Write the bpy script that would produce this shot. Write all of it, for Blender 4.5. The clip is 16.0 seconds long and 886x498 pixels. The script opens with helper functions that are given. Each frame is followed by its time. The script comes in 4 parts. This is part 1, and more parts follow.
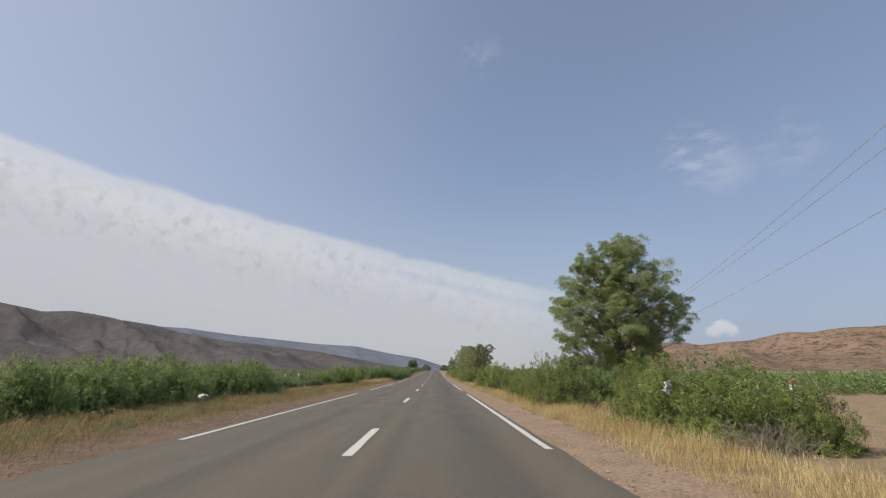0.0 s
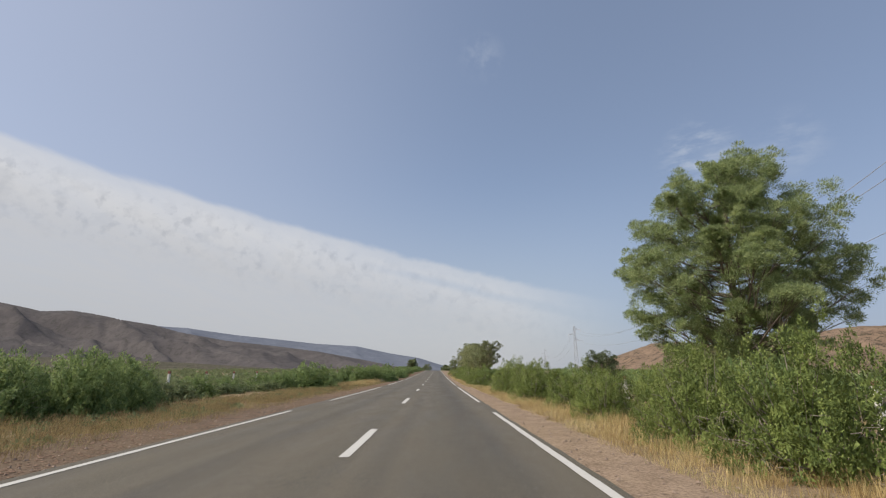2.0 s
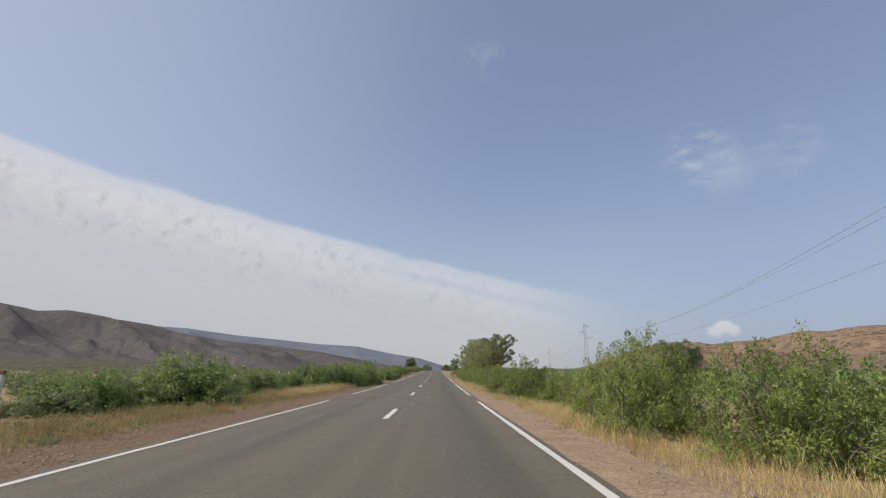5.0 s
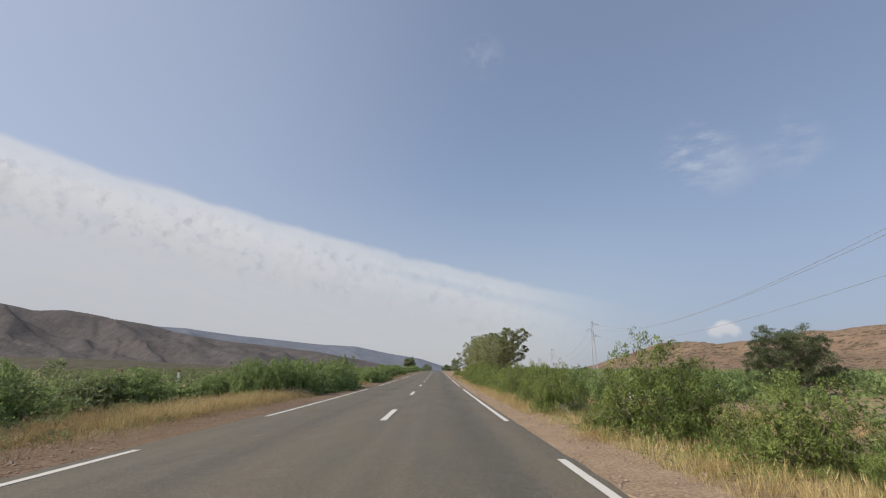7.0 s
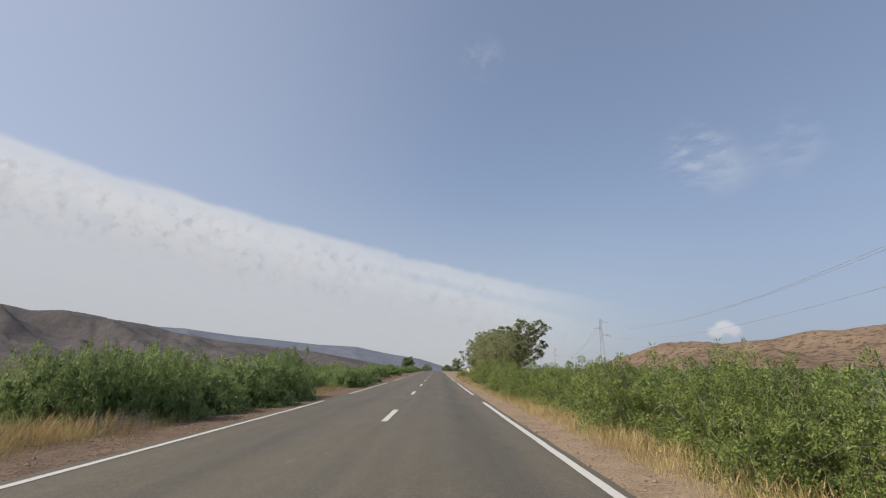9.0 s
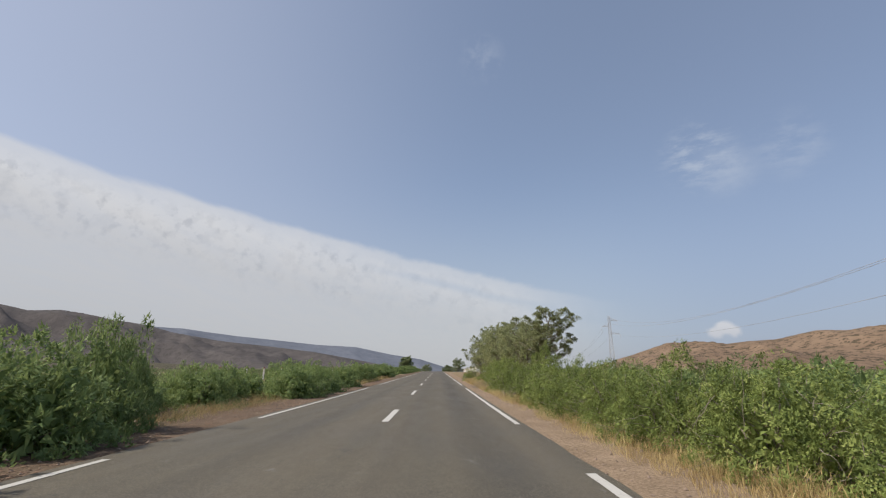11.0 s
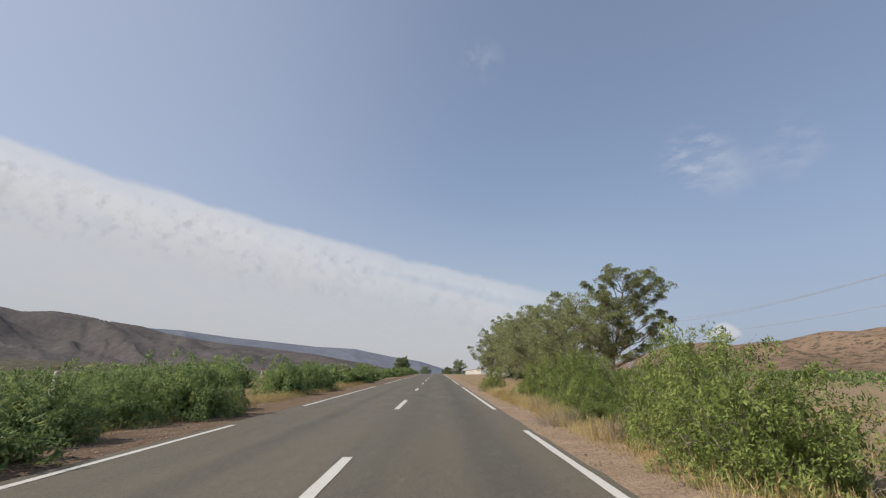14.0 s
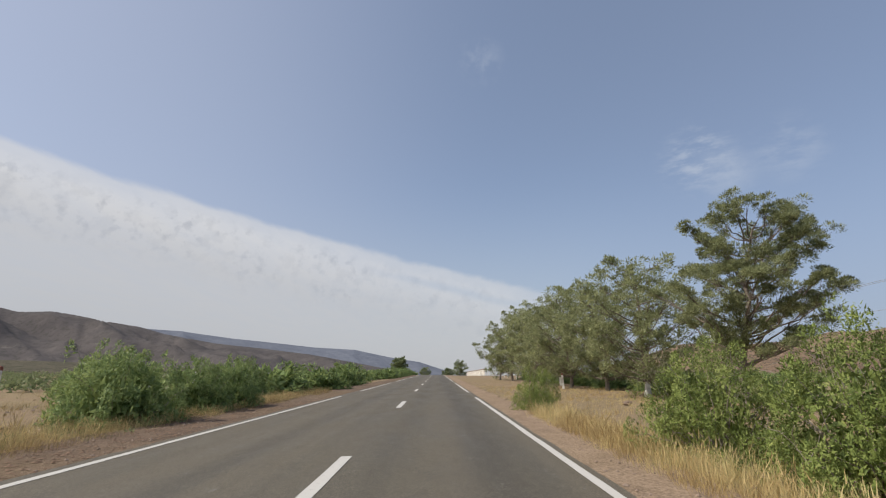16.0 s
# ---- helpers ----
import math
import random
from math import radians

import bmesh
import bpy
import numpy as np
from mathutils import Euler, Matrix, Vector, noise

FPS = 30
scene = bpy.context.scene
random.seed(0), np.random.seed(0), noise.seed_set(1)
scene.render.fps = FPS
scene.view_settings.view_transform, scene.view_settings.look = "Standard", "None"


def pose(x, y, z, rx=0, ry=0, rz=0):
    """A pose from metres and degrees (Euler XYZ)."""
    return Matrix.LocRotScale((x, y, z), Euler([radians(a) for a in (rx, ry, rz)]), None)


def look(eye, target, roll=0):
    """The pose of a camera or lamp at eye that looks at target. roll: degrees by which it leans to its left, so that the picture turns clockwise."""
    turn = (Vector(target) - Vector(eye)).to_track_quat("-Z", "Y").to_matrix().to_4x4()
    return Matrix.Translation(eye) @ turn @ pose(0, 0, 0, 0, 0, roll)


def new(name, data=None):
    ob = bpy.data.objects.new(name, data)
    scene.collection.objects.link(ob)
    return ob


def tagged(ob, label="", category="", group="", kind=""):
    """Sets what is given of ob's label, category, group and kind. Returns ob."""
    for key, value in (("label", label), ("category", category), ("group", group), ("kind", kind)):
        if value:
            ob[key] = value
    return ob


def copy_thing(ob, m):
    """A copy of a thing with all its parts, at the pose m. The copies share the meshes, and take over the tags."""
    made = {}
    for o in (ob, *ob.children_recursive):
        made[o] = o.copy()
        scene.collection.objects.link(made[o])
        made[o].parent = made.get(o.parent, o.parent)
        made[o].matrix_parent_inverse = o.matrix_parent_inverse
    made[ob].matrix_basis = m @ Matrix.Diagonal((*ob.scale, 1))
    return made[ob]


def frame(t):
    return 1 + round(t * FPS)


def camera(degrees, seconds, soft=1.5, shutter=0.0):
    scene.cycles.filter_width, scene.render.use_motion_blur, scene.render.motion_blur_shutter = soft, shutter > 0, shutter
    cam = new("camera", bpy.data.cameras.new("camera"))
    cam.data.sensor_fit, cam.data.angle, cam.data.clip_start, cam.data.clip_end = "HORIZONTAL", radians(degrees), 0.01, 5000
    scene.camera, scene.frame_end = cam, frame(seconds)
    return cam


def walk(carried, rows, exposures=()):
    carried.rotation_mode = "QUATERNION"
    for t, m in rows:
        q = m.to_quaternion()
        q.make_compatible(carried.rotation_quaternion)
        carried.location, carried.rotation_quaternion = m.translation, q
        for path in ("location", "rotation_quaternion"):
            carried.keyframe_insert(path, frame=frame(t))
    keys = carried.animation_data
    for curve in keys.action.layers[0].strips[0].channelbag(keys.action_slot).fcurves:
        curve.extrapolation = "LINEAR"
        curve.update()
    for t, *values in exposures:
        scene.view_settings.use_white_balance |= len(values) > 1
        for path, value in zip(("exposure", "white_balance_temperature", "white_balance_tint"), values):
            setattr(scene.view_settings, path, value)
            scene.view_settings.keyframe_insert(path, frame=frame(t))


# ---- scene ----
cam = camera(87.4, 16.0, soft=1.2)
PATH = [
    (0, -0.04, 0.02, 1.200, 104.96, -0.86), (0.5, -0.05, 3.01, 1.200, 104.97, -0.91), (1, -0.02, 6.68, 1.200, 104.98, -0.83),
    (1.5, -0.01, 9.47, 1.200, 104.97, -0.78), (2, 0.00, 13.12, 1.200, 104.96, -0.75), (2.5, 0.00, 16.08, 1.200, 104.97, -0.76),
    (3, 0.03, 19.60, 1.200, 104.99, -0.74), (3.5, 0.03, 22.61, 1.200, 104.98, -0.73), (4, 0.03, 26.35, 1.200, 104.98, -0.73),
    (6.5, 0.05, 43.15, 1.210, 105.02, -0.67), (7, 0.03, 46.85, 1.210, 105.03, -0.68), (7.5, 0.00, 49.92, 1.220, 105.05, -0.68),
    (8, -0.03, 53.90, 1.240, 105.07, -0.68), (8.5, -0.06, 57.05, 1.255, 105.08, -0.68), (9, -0.03, 60.20, 1.268, 105.07, -0.66),
    (11.5, -0.08, 77.35, 1.381, 105.15, -0.66), (12, -0.03, 81.25, 1.414, 105.20, -0.68), (12.5, -0.02, 84.10, 1.447, 105.24, -0.69),
    (13, -0.02, 88.00, 1.481, 105.28, -0.72), (13.5, -0.05, 91.05, 1.510, 105.29, -0.70), (14, -0.06, 94.80, 1.552, 105.35, -0.71),
    (14.5, -0.09, 97.60, 1.585, 105.37, -0.70), (15, -0.09, 101.10, 1.626, 105.38, -0.69), (15.5, -0.05, 104.12, 1.667, 105.36, -0.68),
    (16, -0.03, 107.80, 1.712, 105.46, -0.71)]
walk(cam, [(t, pose(x, y, z, rx, 0, rz)) for t, x, y, z, rx, rz in PATH])

# ---------------------------------------------------------------- light
SUN_EL, SUN_AZ = 46.0, -102.0     # degrees; azimuth clockwise from +y


class Nodes:
    """Short hand for wiring nodes."""

    def __init__(self, tree):
        self.t = tree
        tree.nodes.clear()

    def add(self, kind):
        return self.t.nodes.new(kind)

    def put(self, sock, v):
        if v is None:
            return
        if hasattr(v, "is_linked"):
            self.t.links.new(v, sock)
        else:
            sock.default_value = v

    def math(self, op, a, b=None, c=None, clamp=False):
        n = self.add("ShaderNodeMath")
        n.operation, n.use_clamp = op, clamp
        for s, v in zip(n.inputs, (a, b, c)):
            self.put(s, v)
        return n.outputs[0]

    def vmath(self, op, a, b=None, out=0):
        n = self.add("ShaderNodeVectorMath")
        n.operation = op
        self.put(n.inputs[0], a)
        self.put(n.inputs[1], b)
        return n.outputs[out]

    def smooth(self, v, lo, hi, a=0.0, b=1.0):
        n = self.add("ShaderNodeMapRange")
        n.interpolation_type = "SMOOTHSTEP"
        for s, x in zip(n.inputs, (v, lo, hi, a, b)):
            self.put(s, x)
        return n.outputs[0]

    def noise(self, vec, scale, detail=4.0, rough=0.55, out=0):
        n = self.add("ShaderNodeTexNoise")
        self.put(n.inputs["Vector"], vec)
        n.inputs["Scale"].default_value = scale
        n.inputs["Detail"].default_value = detail
        n.inputs["Roughness"].default_value = rough
        return n.outputs[out]

    def scaled(self, vec, s):
        n = self.add("ShaderNodeMapping")
        self.put(n.inputs["Vector"], vec)
        n.inputs["Scale"].default_value = s
        return n.outputs[0]

    def mix(self, f, a, b, blend="MIX"):
        n = self.add("ShaderNodeMix")
        n.data_type, n.blend_type = "RGBA", blend
        self.put(n.inputs[0], f)
        self.put(n.inputs[6], (*a, 1) if isinstance(a, tuple) else a)
        self.put(n.inputs[7], (*b, 1) if isinstance(b, tuple) else b)
        return n.outputs[2]

    def ramp(self, f, *stops):
        n = self.add("ShaderNodeValToRGB")
        self.put(n.inputs[0], f)
        el = n.color_ramp.elements
        while len(el) < len(stops):
            el.new(0.5)
        for e, (p, c) in zip(el, stops):
            e.position, e.color = p, (*c, 1)
        return n.outputs[0]


def make_world():
    w = bpy.data.worlds.new("sky")
    scene.world = w
    w.use_nodes = True
    n = Nodes(w.node_tree)
    d = n.add("ShaderNodeTexCoord").outputs["Generated"]
    sep = n.add("ShaderNodeSeparateXYZ")
    n.put(sep.inputs[0], d)
    dx, dy, dz = sep.outputs
    sky = n.add("ShaderNodeTexSky")
    sky.sky_type, sky.sun_disc = "NISHITA", False
    sky.sun_elevation, sky.sun_rotation = radians(SUN_EL), radians(SUN_AZ)
    sky.altitude, sky.air_density, sky.dust_density, sky.ozone_density = 600, 1.0, 2.5, 1.5
    base = n.mix(1.0, sky.outputs[0], (SKY_GAIN * 1.17, SKY_GAIN * 1.09, SKY_GAIN * 1.04), "MULTIPLY")
    # thin high haze, whiter towards the horizon
    base = n.mix(0.22, base, (0.40, 0.46, 0.58))
    haze = n.mix(n.smooth(dx, 0.62, 0.05), (0.33, 0.385, 0.515), (0.41, 0.45, 0.515))
    base = n.mix(n.smooth(dz, 0.42, 0.0, 0.0, 0.72), base, haze)
    base = n.mix(n.smooth(dx, 0.25, 0.62, 0.0, 0.22), base, (0.24, 0.30, 0.45))
    base = n.mix(n.smooth(dx, 0.15, -0.6, 0.0, 0.42), base, (0.45, 0.49, 0.60))
    # flat cloud layer seen in perspective
    up = n.math("MAXIMUM", n.math("ADD", dz, 0.06), 0.03)
    flat = n.add("ShaderNodeCombineXYZ")
    n.put(flat.inputs[0], n.math("DIVIDE", dx, up))
    n.put(flat.inputs[1], n.math("DIVIDE", dy, up))
    # the upper rim of the sheet is a shallow arc across the sky
    rim = n.math("MULTIPLY_ADD", n.math("MULTIPLY", dx, dx), -0.0643, n.math("MULTIPLY_ADD", dx, -0.2302, 0.2315))
    edge = n.math("SUBTRACT", rim, dz)
    wob = n.math("SUBTRACT", n.noise(flat.outputs[0], 0.9, 3.0, 0.5), 0.5)
    fray = n.math("SUBTRACT", n.noise(n.scaled(flat.outputs[0], (3.0, 1.0, 1.0)), 2.2, 6.0, 0.6), 0.5)
    s = n.math("ADD", edge, n.math("ADD", n.math("MULTIPLY", wob, 0.022), n.math("MULTIPLY", fray, 0.018)))
    sheet = n.math("MULTIPLY", n.smooth(s, -0.004, 0.011), n.smooth(s, -0.004, 0.05, 0.72, 1.0))
    fade = n.math("MULTIPLY", n.smooth(dx, 0.40, 0.10), n.smooth(dx, 0.1, -0.5, 0.8, 1.0))
    # small dark dapples, thicker towards the left
    holes = n.math("MULTIPLY", n.smooth(n.noise(d, 58.0, 3.0, 0.55), 0.47, 0.68), n.smooth(n.noise(d, 14.0, 2.0), 0.42, 0.6, 0.15, 1.0))
    belt = n.math("MULTIPLY", n.smooth(edge, 0.008, 0.04), n.smooth(edge, 0.17, 0.08))
    holes = n.math("MULTIPLY", n.math("MULTIPLY", holes, belt), n.smooth(dx, 0.05, -0.3, 0.2, 0.36))
    waves = n.smooth(n.noise(n.scaled(flat.outputs[0], (4.0, 1.4, 1.0)), 1.3, 5.0, 0.6), 0.3, 0.7, 0.86, 1.0)
    # a thin gap under the tip of the band
    rift = n.math("ADD", n.math("SUBTRACT", edge, 0.043), n.math("MULTIPLY", wob, 0.03))
    rift = n.math("MULTIPLY", n.smooth(n.math("ABSOLUTE", rift), 0.016, 0.0), n.smooth(dx, -0.25, 0.02, 0.0, 0.4))
    veil = n.smooth(edge, 0.05, 0.16, 1.0, 0.84)
    body = n.math("MULTIPLY", n.math("MULTIPLY", waves, veil), n.math("SUBTRACT", 1.0, rift))
    dens = n.math("MULTIPLY", n.math("MULTIPLY", sheet, fade), n.math("MULTIPLY", body, 0.95))
    speck = n.smooth(n.noise(d, 42.0, 4.0, 0.6), 0.3, 0.7, -0.16, 0.18)
    cloud = n.mix(n.smooth(edge, 0.02, 0.13), (0.665, 0.67, 0.69), (0.565, 0.565, 0.575))
    cloud = n.mix(n.smooth(edge, 0.12, 0.36), cloud, (0.485, 0.492, 0.51))
    cloud = n.mix(n.math("ADD", holes, n.math("MULTIPLY", speck, belt), clamp=True), cloud, (0.37, 0.385, 0.42))
    col = n.mix(dens, base, cloud)
    # loose wisps and one small cumulus over the hills
    for centre, r, scale, amount in (((0.485, 0.785, 0.392), 0.085, (7, 7, 22), 0.34), ((0.52, 0.77, 0.362), 0.075, (3, 3, 5), 0.26),
                                     ((0.60, 0.71, 0.378), 0.075, (3, 6, 12), 0.2), ((0.086, 0.79, 0.607), 0.06, (9, 9, 9), 0.14)):
        near = n.smooth(n.vmath("DISTANCE", d, centre, out=1), r, r * 0.1)
        puff = n.smooth(n.noise(n.scaled(d, scale), 3.0, 5.0, 0.6), 0.40, 0.68)
        col = n.mix(n.math("MULTIPLY", n.math("MULTIPLY", near, puff), amount * 1.3, clamp=True), col, (0.56, 0.61, 0.69))
    heap = None
    for centre, r in (((0.5120, 0.8555, 0.0745), 0.015), ((0.5235, 0.8475, 0.0815), 0.019), ((0.5340, 0.8415, 0.0755), 0.015)):
        one = n.math("SUBTRACT", n.vmath("LENGTH", n.vmath("MULTIPLY", n.vmath("SUBTRACT", d, centre), (1.0, 1.0, 1.35)), out=1), r)
        heap = one if heap is None else n.math("SMOOTH_MIN", heap, one, 0.006)
    heap = n.math("ADD", heap, n.math("MULTIPLY", n.math("SUBTRACT", n.noise(d, 60.0, 5.0, 0.6), 0.5), 0.02))
    tone = n.mix(n.smooth(dz, 0.062, 0.095), (0.60, 0.60, 0.63), (0.72, 0.71, 0.715))
    col = n.mix(n.smooth(heap, 0.004, -0.008, 0.0, 0.68), col, tone)
    bg = n.add("ShaderNodeBackground")
    n.put(bg.inputs[0], col)
    out = n.add("ShaderNodeOutputWorld")
    n.put(out.inputs[0], bg.outputs[0])


SKY_GAIN = 0.14
make_world()
sun = new("sun", bpy.data.lights.new("sun", "SUN"))
sun.data.energy, sun.data.angle, sun.data.color = 4.4, radians(0.6), (1.0, 0.93, 0.82)
_a, _e = radians(SUN_AZ), radians(SUN_EL)
SUN_DIR = Vector((math.sin(_a) * math.cos(_e), math.cos(_a) * math.cos(_e), math.sin(_e)))
sun.matrix_world = look(SUN_DIR * 60, (0, 0, 0))
scene.view_settings.exposure = 0.0


# ---------------------------------------------------------------- materials
def material(name, rough=0.9, spec=0.2):
    m = bpy.data.materials.new(name)
    m.use_nodes = True
    n = Nodes(m.node_tree)
    b = n.add("ShaderNodeBsdfPrincipled")
    b.inputs["Roughness"].default_value = rough
    b.inputs["Specular IOR Level"].default_value = spec
    o = n.add("ShaderNodeOutputMaterial")
    n.put(o.inputs[0], b.outputs[0])
    return m, n, b


def bumped(n, b, height, strength=0.4, dist=0.02):
    k = n.add("ShaderNodeBump")
    k.inputs["Strength"].default_value = strength
    k.inputs["Distance"].default_value = dist
    n.put(k.inputs["Height"], height)
    n.put(b.inputs["Normal"], k.outputs[0])


def leaf_material(name, dark, mid, light, through_amount=0.35, rough=0.55):
    m, n, b = material(name, rough, 0.14)
    rnd = n.add("ShaderNodeNewGeometry").outputs["Random Per Island"]
    obj = n.add("ShaderNodeObjectInfo").outputs["Random"]
    pos = n.add("ShaderNodeTexCoord").outputs["Object"]
    f = n.math("ADD", n.math("MULTIPLY", rnd, 0.24), n.smooth(n.noise(pos, 3.2, 3.0), 0.3, 0.7, 0.1, 0.56))
    f = n.math("ADD", f, n.math("MULTIPLY", n.math("SUBTRACT", obj, 0.5), 0.16), clamp=True)
    c = n.ramp(f, (0.15, dark), (0.5, mid), (0.9, light))
    n.put(b.inputs["Base Color"], c)
    tr = n.add("ShaderNodeBsdfTranslucent")
    n.put(tr.inputs[0], n.mix(0.5, c, light))
    mx = n.add("ShaderNodeMixShader")
    mx.inputs[0].default_value = through_amount
    n.put(mx.inputs[1], b.outputs[0])
    n.put(mx.inputs[2], tr.outputs[0])
    n.put(n.t.nodes["Material Output"].inputs[0], mx.outputs[0])
    return m


def bark_material(name, a, c):
    m, n, b = material(name, 0.95, 0.1)
    pos = n.add("ShaderNodeTexCoord").outputs["Object"]
    f = n.noise(n.scaled(pos, (9, 9, 2.5)), 2.0, 5.0, 0.65)
    n.put(b.inputs["Base Color"], n.ramp(f, (0.3, a), (0.7, c)))
    bumped(n, b, f, 0.7, 0.03)
    return m


def asphalt_material():
    m, n, b = material("asphalt", 0.75, 0.3)
    pos = n.add("ShaderNodeNewGeometry").outputs["Position"]
    fine = n.noise(pos, 32.0, 5.0, 0.75)
    mid = n.noise(n.scaled(pos, (1.0, 0.22, 1.0)), 1.4, 5.0, 0.6)
    lanes = n.noise(n.scaled(pos, (1.0, 0.004, 1.0)), 1.1, 2.0, 0.5)
    c = n.ramp(mid, (0.25, (0.068, 0.058, 0.042)), (0.75, (0.096, 0.082, 0.06)))
    c = n.mix(n.smooth(lanes, 0.42, 0.62, 0.0, 0.5), c, (0.122, 0.101, 0.072))
    c = n.mix(n.smooth(fine, 0.42, 0.66, 0.0, 0.6), c, (0.150, 0.131, 0.090))
    px = n.add("ShaderNodeSeparateXYZ")
    n.put(px.inputs[0], pos)
    # oil and rubber along the lanes
    for mid_x, wide, most in ((0.75, 0.75, 0.62), (-0.75, 0.3, 0.3), (-3.0, 0.45, 0.4)):
        off = n.math("ABSOLUTE", n.math("SUBTRACT", px.outputs[0], mid_x))
        c = n.mix(n.math("MULTIPLY", n.smooth(off, wide, 0.05), n.smooth(n.noise(n.scaled(pos, (1.0, 0.05, 1.0)), 1.5, 4.0), 0.3, 0.7, most * 0.45, most)), c, (0.05, 0.044, 0.037))
    # tar patches and scuffs with shapes of their own
    spot = n.noise(n.scaled(pos, (1.0, 0.6, 1.0)), 1.6, 6.0, 0.75)
    c = n.mix(n.smooth(spot, 0.64, 0.70, 0.0, 0.4), c, (0.046, 0.04, 0.034))
    mottle = n.noise(n.scaled(pos, (1.0, 0.6, 1.0)), 9.0, 5.0, 0.7)
    c = n.mix(n.smooth(mottle, 0.5, 0.7, 0.0, 0.25), c, (0.15, 0.133, 0.10))
    c = n.mix(n.smooth(mottle, 0.46, 0.3, 0.0, 0.22), c, (0.052, 0.046, 0.036))
    grit = n.noise(n.scaled(pos, (1.0, 0.7, 1.0)), 75.0, 3.0, 0.8)
    c = n.mix(n.smooth(grit, 0.5, 0.68, 0.0, 0.65), c, (0.21, 0.19, 0.145))
    c = n.mix(n.smooth(grit, 0.47, 0.33, 0.0, 0.55), c, (0.04, 0.035, 0.028))
    scuff = n.noise(n.scaled(pos, (1.4, 0.8, 1.0)), 2.2, 8.0, 0.75)
    c = n.mix(n.smooth(scuff, 0.6, 0.72, 0.0, 0.55), c, (0.2, 0.19, 0.175))
    cell = n.add("ShaderNodeTexVoronoi")
    cell.feature = "DISTANCE_TO_EDGE"
    n.put(cell.inputs["Vector"], n.vmath("ADD", pos, n.vmath("SCALE", n.noise(pos, 3.0, 3.0, 0.6, 1), None)))
    cell.inputs["Scale"].default_value = 1.6
    crack = n.math("MULTIPLY", n.smooth(cell.outputs["Distance"], 0.02, 0.0), n.smooth(n.noise(pos, 0.35, 3.0), 0.5, 0.64))
    c = n.mix(n.math("MULTIPLY", crack, 0.55), c, (0.035, 0.032, 0.03))
    n.put(b.inputs["Base Color"], c)
    n.put(b.inputs["Roughness"], n.smooth(mid, 0.2, 0.8, 0.6, 0.85))
    bumped(n, b, fine, 0.35, 0.008)
    return m


def paint_material():
    m, n, b = material("road_paint", 0.6, 0.3)
    pos = n.add("ShaderNodeNewGeometry").outputs["Position"]
    wear = n.noise(pos, 14.0, 6.0, 0.7)
    c = n.mix(n.smooth(wear, 0.56, 0.72, 0.0, 0.6), (0.52, 0.50, 0.455), (0.20, 0.185, 0.16))
    n.put(b.inputs["Base Color"], n.mix(n.smooth(n.noise(pos, 1.5, 3.0), 0.4, 0.7, 0.0, 0.3), c, (0.5, 0.47, 0.42)))
    bumped(n, b, n.noise(pos, 70.0, 2.0), 0.3, 0.004)
    return m


def soil_material(name, a, c, grass, amount):
    m, n, b = material(name, 0.97, 0.08)
    pos = n.add("ShaderNodeNewGeometry").outputs["Position"]
    big = n.noise(pos, 0.12, 5.0, 0.6)
    mid = n.noise(pos, 1.6, 6.0, 0.65)
    fine = n.noise(pos, 22.0, 4.0, 0.7)
    col = n.ramp(mid, (0.3, a), (0.72, c))
    col = n.mix(n.math("MULTIPLY", n.smooth(big, 0.35, 0.65), amount), col, grass)
    col = n.mix(n.smooth(fine, 0.52, 0.34, 0.0, 0.55), col, (a[0] * 0.55, a[1] * 0.55, a[2] * 0.55))
    col = n.mix(n.smooth(fine, 0.45, 0.72, 0.0, 0.5), col, (c[0] * 1.25, c[1] * 1.25, c[2] * 1.25))
    n.put(b.inputs["Base Color"], col)
    bumped(n, b, n.math("ADD", fine, n.math("MULTIPLY", mid, 2.0)), 0.6, 0.03)
    return m


def rock_hill_material(name, a, c, scrub, amount, grain=0.085, relief=0.5):
    m, n, b = material(name, 0.98, 0.05)
    pos = n.add("ShaderNodeNewGeometry").outputs["Position"]
    big = n.noise(pos, 0.006, 6.0, 0.6)
    gully = n.noise(n.scaled(pos, (1.0, 1.0, 0.4)), 0.03, 7.0, 0.7)
    col = n.ramp(n.math("ADD", n.math("MULTIPLY", big, 0.5), n.math("MULTIPLY", gully, 0.5)), (0.35, a), (0.62, c))
    dots = n.smooth(n.noise(pos, grain, 5.0, 0.8), 0.52, 0.56)
    col = n.mix(n.math("MULTIPLY", dots, amount), col, scrub)
    n.put(b.inputs["Base Color"], col)
    bumped(n, b, gully, relief, 5.0)
    return m


def plain_material(name, col, col2, scale=6.0, rough=0.8):
    m, n, b = material(name, rough, 0.25)
    pos = n.add("ShaderNodeTexCoord").outputs["Object"]
    f = n.noise(pos, scale, 6.0, 0.7)
    n.put(b.inputs["Base Color"], n.mix(n.smooth(f, 0.45, 0.72, 0.0, 0.85), col, col2))
    bumped(n, b, f, 0.3, 0.01)
    return m


